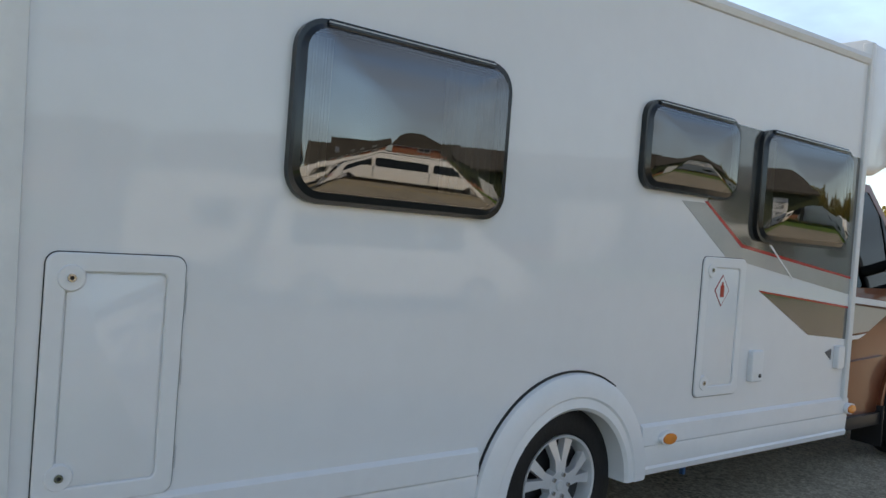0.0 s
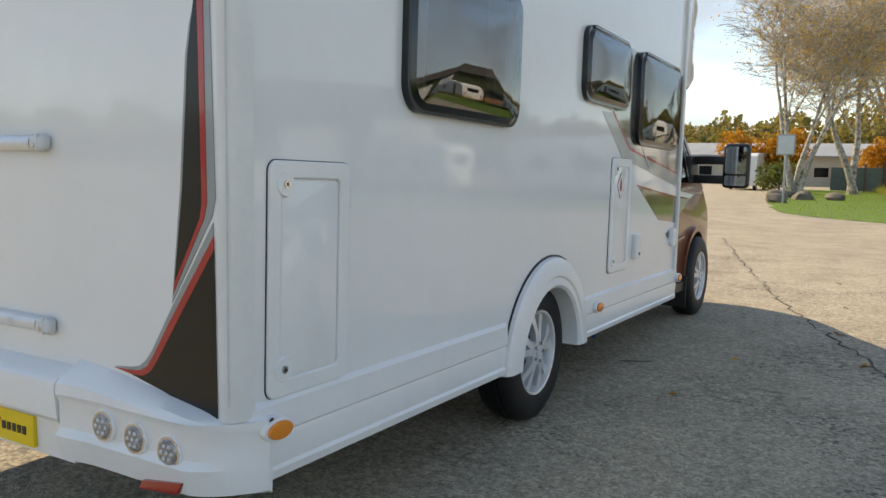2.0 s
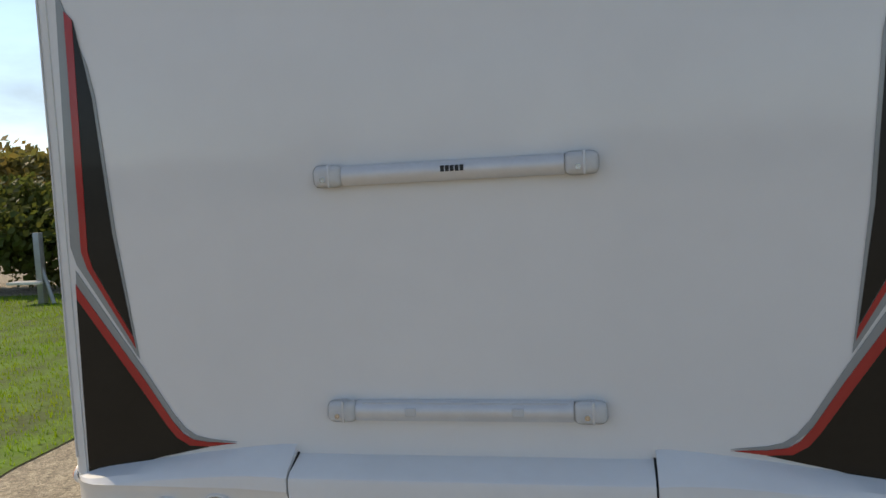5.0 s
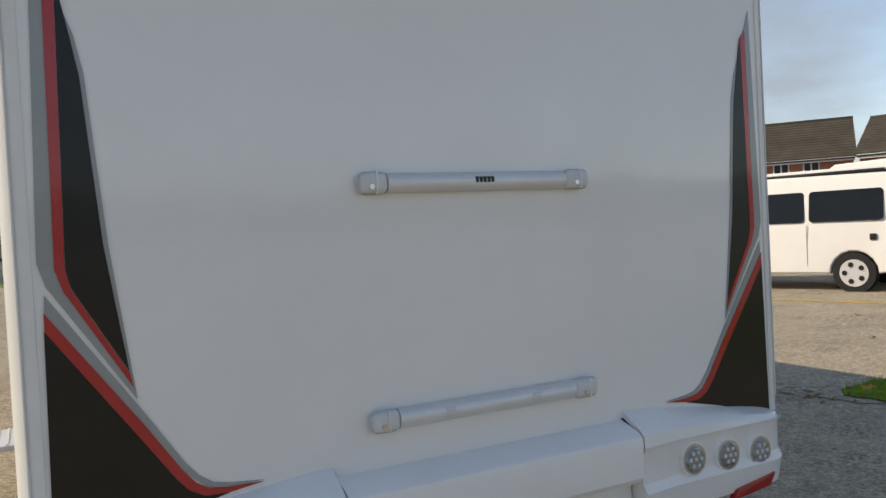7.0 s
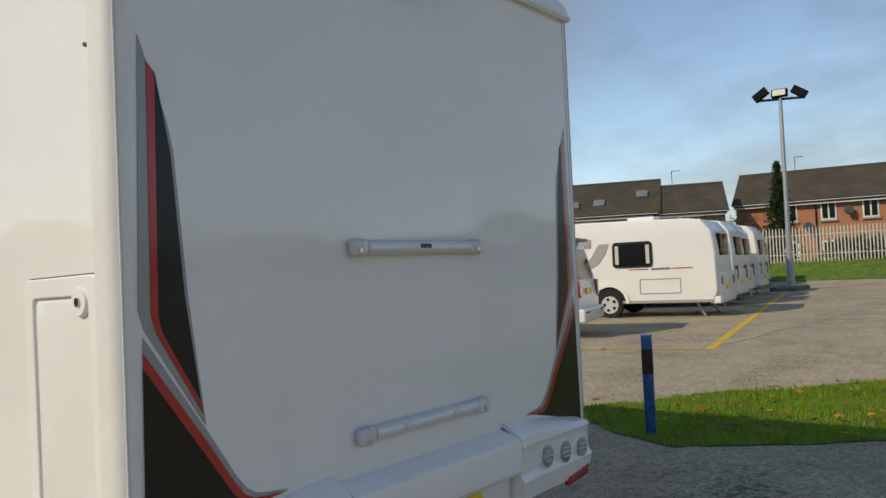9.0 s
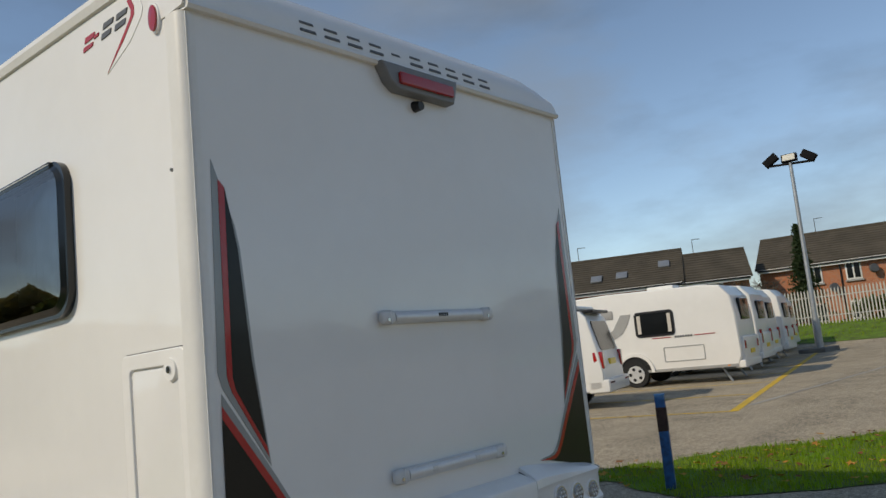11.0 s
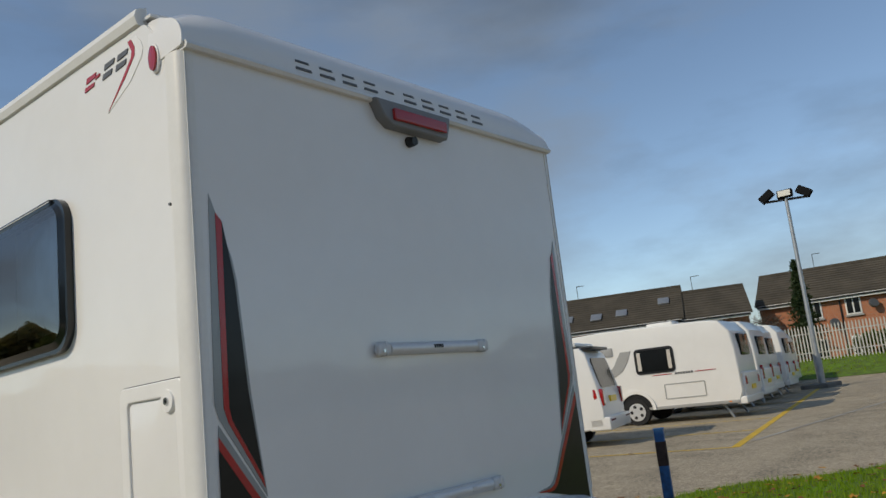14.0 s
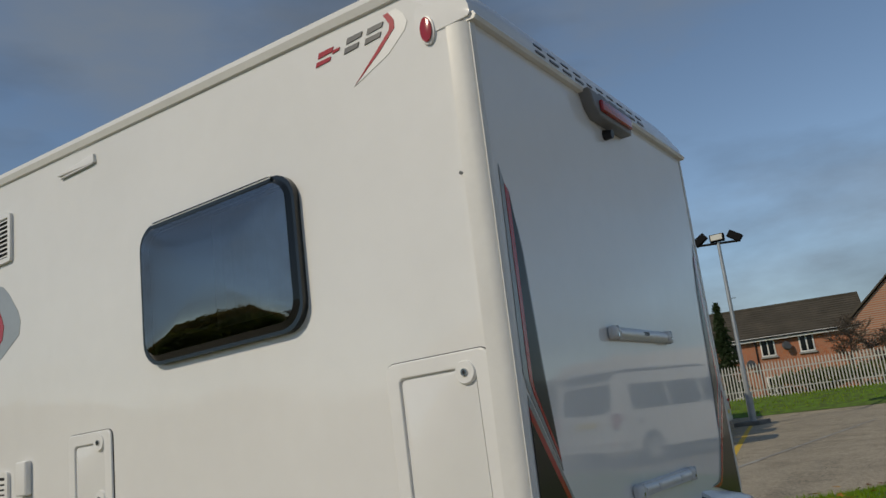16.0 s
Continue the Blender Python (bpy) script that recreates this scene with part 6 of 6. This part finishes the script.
# green mesh panels beyond the lawn
gp = thing("panel_fence", "dull green panel fence between posts", "fence")
for i in range(8):
    o = part("panel", box(B(), -1.2 + 1.25 * i, 0.0 + 1.25 * i, 0, 0.06, 0.1, 1.9), mat("green_panel", (0.13, 0.17, 0.15), 0.7, var=0.2, scale=2) if i == 0 else bpy.data.materials["green_panel"], gp)
    part("post", box(B(), -0.06 + 1.25 * i, 0.04 + 1.25 * i, -0.08, 0.02, 0, 2.2), WOODP, gp)
gp.matrix_world = pose(-1.5, 68, 0, 0, 0, -8)

# trees
BARK = mat("grey_bark", (0.13, 0.10, 0.075), 0.95, var=0.5, scale=6, bump=0.4, bscale=14)
BIRCH = mat("birch_bark", (0.6, 0.55, 0.46), 0.85, var=0.6, scale=3.5, col2=(0.12, 0.09, 0.07))
def leaf_mat(nm, c, c2):
    return leafy(nm, c, c2)
AUT = leaf_mat("autumn_leaves", (0.8, 0.52, 0.08), (0.65, 0.38, 0.05))
BUSH = leaf_mat("orange_leaves", (0.55, 0.26, 0.02), (0.36, 0.17, 0.02))
OLIVE = leaf_mat("olive_leaves", (0.17, 0.18, 0.05), (0.26, 0.17, 0.04))
GREENL = leaf_mat("green_leaves", (0.09, 0.15, 0.03), (0.15, 0.14, 0.03))
CONIF = leaf_mat("conifer_leaves", (0.03, 0.06, 0.02), (0.05, 0.07, 0.02))
def tree(name, x, y, hgt, seed, label, bark=BARK, leaf=None, leaves=0, lsize=0.12, stems=1, spread=0.55, depth=5, z=0.0, r0=None, droop=0.0, trunk_f=0.3):
    rg = random.Random(seed)
    t = thing(name, label, "tree", pose(x, y, z))
    vs, fs, tips = [], [], []
    def limb(p, q, ra, rb, k):
        d = (q - p)
        if d.length < 1e-4:
            return
        a = d.orthogonal().normalized()
        b = d.normalized().cross(a)
        i = len(vs)
        for c, r in ((p, ra), (q, rb)):
            for j in range(k):
                w = 2 * math.pi * j / k
                vs.append(tuple(c + (a * math.cos(w) + b * math.sin(w)) * r))
        for j in range(k):
            fs.append((i + j, i + (j + 1) % k, i + k + (j + 1) % k, i + k + j))
    def grow(p, d, ln, r, lev):
        seg = 3 if lev < 3 else 2
        for s in range(seg):
            d = (d + Vector((rg.uniform(-1, 1), rg.uniform(-1, 1), rg.uniform(-0.5, 0.9 if lev < 3 else 0.4) - droop * (lev > 2))) * 0.18).normalized()
            q = p + d * ln / seg
            rb = r * (0.86 if s < seg - 1 else 0.72)
            limb(p, q, max(r, 0.012), max(rb, 0.010), 7 if lev == 0 else (5 if lev < 2 else 3))
            p, r = q, rb
            if lev >= depth - 2:
                tips.append(p.copy())
            if lev < depth and (s > 0 or lev > 0):
                for _ in range(1 if lev < 2 else 2):
                    ax = Vector((rg.uniform(-1, 1), rg.uniform(-1, 1), rg.uniform(-0.2, 0.6))).normalized()
                    nd = (d * (1 - spread) + ax * spread * 1.3).normalized()
                    grow(p, nd, ln * rg.uniform(0.5, 0.75), r * rg.uniform(0.45, 0.65), lev + 1)
        if lev < depth:
            grow(p, d, ln * 0.62, r, lev + 1)
    r0 = r0 or hgt * 0.016
    for s in range(stems):
        lean = Vector((rg.uniform(-0.35, 0.35), rg.uniform(-0.35, 0.35), 1)).normalized() if stems > 1 else Vector((rg.uniform(-0.08, 0.08), rg.uniform(-0.08, 0.08), 1)).normalized()
        grow(Vector((rg.uniform(-0.3, 0.3) * (stems > 1), rg.uniform(-0.3, 0.3) * (stems > 1), -0.1)), lean, hgt * trunk_f, r0, 0)
    me = bpy.data.meshes.new("trunk")
    me.from_pydata(vs, [], fs)
    me.materials.append(bark)
    o = new("trunk", me)
    o.parent = t
    if leaf and leaves:
        lv, lf = [], []
        for _ in range(leaves):
            c = rg.choice(tips) + Vector((rg.gauss(0, 0.35), rg.gauss(0, 0.35), rg.gauss(-0.1, 0.35))) * hgt / 14
            a = Vector((rg.gauss(0, 1), rg.gauss(0, 1), rg.gauss(0, 1))).normalized()
            b = a.orthogonal().normalized()
            sz = lsize * rg.uniform(0.5, 1.3)
            i = len(lv)
            lv += [tuple(c - b * sz), tuple(c + a.cross(b) * sz * 0.6), tuple(c + b * sz), tuple(c - a.cross(b) * sz * 0.6)]
            lf.append((i, i + 1, i + 2, i + 3))
        me = bpy.data.meshes.new("crown")
        me.from_pydata(lv, [], lf)
        me.materials.append(leaf)
        o = new("crown", me)
        o.parent = t
        o["kind"] = "stuff"
    return t
tree("birch_tree", -3.4, 51, 18, 3, "pale multi-stemmed birch with sparse autumn leaves", BIRCH, AUT, 9500, 0.065, stems=4, spread=0.5, r0=0.17, droop=0.3, trunk_f=0.36)
tree("birch_tree", -0.6, 60, 18, 13, "tall birch with thin yellow leaves", BIRCH, AUT, 9500, 0.065, stems=2, spread=0.5, droop=0.3, trunk_f=0.34)
tree("birch_tree", 1.5, 66, 20, 5, "tall birch with thin brown leaves", BIRCH, AUT, 9500, 0.065, spread=0.5, droop=0.25, trunk_f=0.33)
tree("birch_tree", 4.3, 70, 21, 6, "tall bare birch with pale stems", BIRCH, AUT, 6000, 0.06, stems=3, spread=0.45, droop=0.2, trunk_f=0.36)
tree("birch_tree", 7.2, 74, 19, 7, "tall birch losing its leaves", BIRCH, AUT, 7000, 0.06, stems=2, spread=0.5, droop=0.2, trunk_f=0.34)
tree("bare_tree", 11.6, 76, 20, 8, "dark bare spreading tree", BARK, None, 0, stems=2, spread=0.62, trunk_f=0.3, r0=0.34)
tree("bare_tree", 24, 100, 20, 9, "bare tree above the hedge", BARK, OLIVE, 1500, 0.12, spread=0.6)
tree("bare_tree", 47.6, 15.3, 6.6, 12, "bare tree before the brick terrace", BARK, None, 0, stems=3, spread=0.6, trunk_f=0.28)
tree("bare_tree", 52.5, 4.9, 8.5, 15, "bare tree before the brick gable", BARK, None, 0, stems=2, spread=0.6, trunk_f=0.28)
def conifer(x, y, z, h, w, seed, label):
    """A tapered spire of drooping sprays round one stem."""
    rg = random.Random(seed)
    t = thing("conifer_tree", label, "tree", pose(x, y, z))
    part("trunk", cyl(B(), (0, 0, -0.1), (0, 0, h * 0.97), 0.14, 0.02, seg=8), BARK, t)
    lv, lf = [], []
    for _ in range(420):
        f = rg.random() ** 0.8
        a, reach = rg.uniform(0, 6.283), w * (1.02 - f) * rg.uniform(0.55, 1.15)
        for k in range(26):
            u = rg.random()
            c = Vector((math.cos(a) * reach * u, math.sin(a) * reach * u, h * (0.06 + 0.94 * f) - 0.28 * u * u * reach))
            c += Vector((rg.gauss(0, 0.07), rg.gauss(0, 0.07), rg.gauss(0, 0.06)))
            d = Vector((rg.gauss(0, 1), rg.gauss(0, 1), rg.gauss(0, 1))).normalized()
            b = d.orthogonal().normalized()
            sz, i = rg.uniform(0.05, 0.11), len(lv)
            lv += [tuple(c - b * sz), tuple(c + d.cross(b) * sz * 0.5), tuple(c + b * sz), tuple(c - d.cross(b) * sz * 0.5)]
            lf.append((i, i + 1, i + 2, i + 3))
    me = bpy.data.meshes.new("crown")
    me.from_pydata(lv, [], lf)
    me.materials.append(CONIF)
    o = new("crown", me)
    o.parent = t
    o["kind"] = "stuff"
conifer(47.6, 12.0, 0.95, 6.0, 1.5, 16, "dark green conifer beside the terrace")
def bush(x, y, w, d, h, seed, m_, label, n=5000, ls=0.14, z=0.0):
    rg = random.Random(seed)
    t = thing("bush", label, "bush", pose(x, y, z))
    lv, lf = [], []
    blobs = [(Vector((rg.uniform(-w, w) * 0.6, rg.uniform(-d, d) * 0.6, rg.uniform(0.3, 0.75) * h)), rg.uniform(0.25, 0.45)) for _ in range(14)]
    for _ in range(n):
        c, r = rg.choice(blobs)
        v = Vector((rg.gauss(0, 1), rg.gauss(0, 1), rg.gauss(0, 1))).normalized() * rg.uniform(0.55, 1.05)
        c = c + Vector((v.x * w * r, v.y * d * r, v.z * h * r * 0.8))
        if c.z < 0.02:
            c.z = rg.uniform(0.02, 0.3)
        a = Vector((rg.gauss(0, 1), rg.gauss(0, 1), rg.gauss(0, 1))).normalized()
        b = a.orthogonal().normalized()
        sz = ls * rg.uniform(0.5, 1.4)
        i = len(lv)
        lv += [tuple(c - b * sz), tuple(c + a.cross(b) * sz * 0.7), tuple(c + b * sz), tuple(c - a.cross(b) * sz * 0.7)]
        lf.append((i, i + 1, i + 2, i + 3))
    me = bpy.data.meshes.new("foliage")
    me.from_pydata(lv, [], lf)
    me.materials.append(m_)
    o = new("foliage", me)
    o.parent = t
    part("stems", tube(B(), [(0, 0, 0), (0.1, 0.1, h * 0.4), (-0.2, 0.1, h * 0.7)], 0.06, 6), BARK, t)
for q in range(6):
    bush(-6.6 - 1.9 * q, 9.9 + 0.12 * q, 1.9, 1.1, 2.05, 40 + q, GREENL, "dense clipped green hedge along the lawn", 5000, 0.07)
bush(-13, 24, 6, 3, 3.5, 51, OLIVE, "olive brown thicket behind the hedge", 7000, 0.16)
bush(-22, 22, 6, 3, 3.7, 52, OLIVE, "olive brown thicket behind the hedge", 7000, 0.16)
bush(8.0, 80, 5.5, 3, 8.0, 21, BUSH, "round orange autumn bush", 9000, 0.17)
bush(2.5, 84, 6, 3, 5.0, 22, BUSH, "dense orange autumn thicket", 6000, 0.17)
bush(-7.5, 68, 4, 3, 5.5, 23, BUSH, "orange shrub beside the drive", 5000, 0.15)
bush(-5, 57, 2, 2, 2.2, 24, GREENL, "low green shrub on the lawn", 2500, 0.09)
bush(47.8, 33.2, 1.6, 1.6, 3.2, 25, GREENL, "green garden bush before the house", 2500, 0.1)
bush(45.5, 6.0, 1.5, 5, 1.4, 26, GREENL, "low hedge at the palisade foot", 4000, 0.09, z=0.9)
# far woods all round, as one mass of foliage
rgw = random.Random(77)
def woods(nm, arcs, m_, label):
    lv, lf = [], []
    for a0, a1, dist, h, n in arcs:
        for _ in range(n):
            a = radians(rgw.uniform(a0, a1))
            dd = dist * rgw.uniform(0.92, 1.12)
            top = h * (0.62 + 0.55 * abs(noise.noise((a * 11, dist * 0.01, 0))) + 0.25 * abs(noise.noise((a * 47, 2, 0))))
            c = Vector((dd * math.sin(a), dd * math.cos(a), rgw.uniform(0, 1) ** 0.7 * top))
            u = Vector((rgw.gauss(0, 1), rgw.gauss(0, 1), rgw.gauss(0, 1))).normalized()
            b = u.orthogonal().normalized()
            sz = dist * 0.0026 * rgw.uniform(0.5, 1.5)
            i = len(lv)
            lv += [tuple(c - b * sz), tuple(c + u.cross(b) * sz * 0.8), tuple(c + b * sz), tuple(c - u.cross(b) * sz * 0.8)]
            lf.append((i, i + 1, i + 2, i + 3))
    me = bpy.data.meshes.new(nm)
    me.from_pydata(lv, [], lf)
    me.materials.append(m_)
    tagged(new(nm, me), label, "woodland", "", "stuff")
woods("far_woods", ((-45, 40, 125, 10, 70000), (-30, 30, 150, 14, 30000), (190, 320, 130, 10, 40000), (110, 190, 130, 10, 25000)), OLIVE, "olive and brown woodland closing the distance")
woods("near_thicket", ((2, 22, 98, 6.0, 30000), (-8, 3, 110, 6, 14000)), GREENL, "dark green thicket behind the stored motorhomes")
HILL = mat("far_hill", (0.10, 0.11, 0.09), 1.0, var=0.3, scale=0.02)
bm = B()
rows = []
for k in range(73):
    a = radians(5 * k)
    h = 9 + 14 * abs(noise.noise((math.cos(a) * 2, math.sin(a) * 2, 5)))
    rows.append((bm.verts.new((330 * math.sin(a), 330 * math.cos(a), -1)), bm.verts.new((360 * math.sin(a), 360 * math.cos(a), h)), bm.verts.new((420 * math.sin(a), 420 * math.cos(a), -5))))
for a, b in zip(rows[:-1], rows[1:]):
    bm.faces.new((a[0], b[0], b[1], a[1]))
    bm.faces.new((a[1], b[1], b[2], a[2]))
solo("backdrop_hills", bm, HILL, "hazy low hills on the horizon", "hills", "structure")
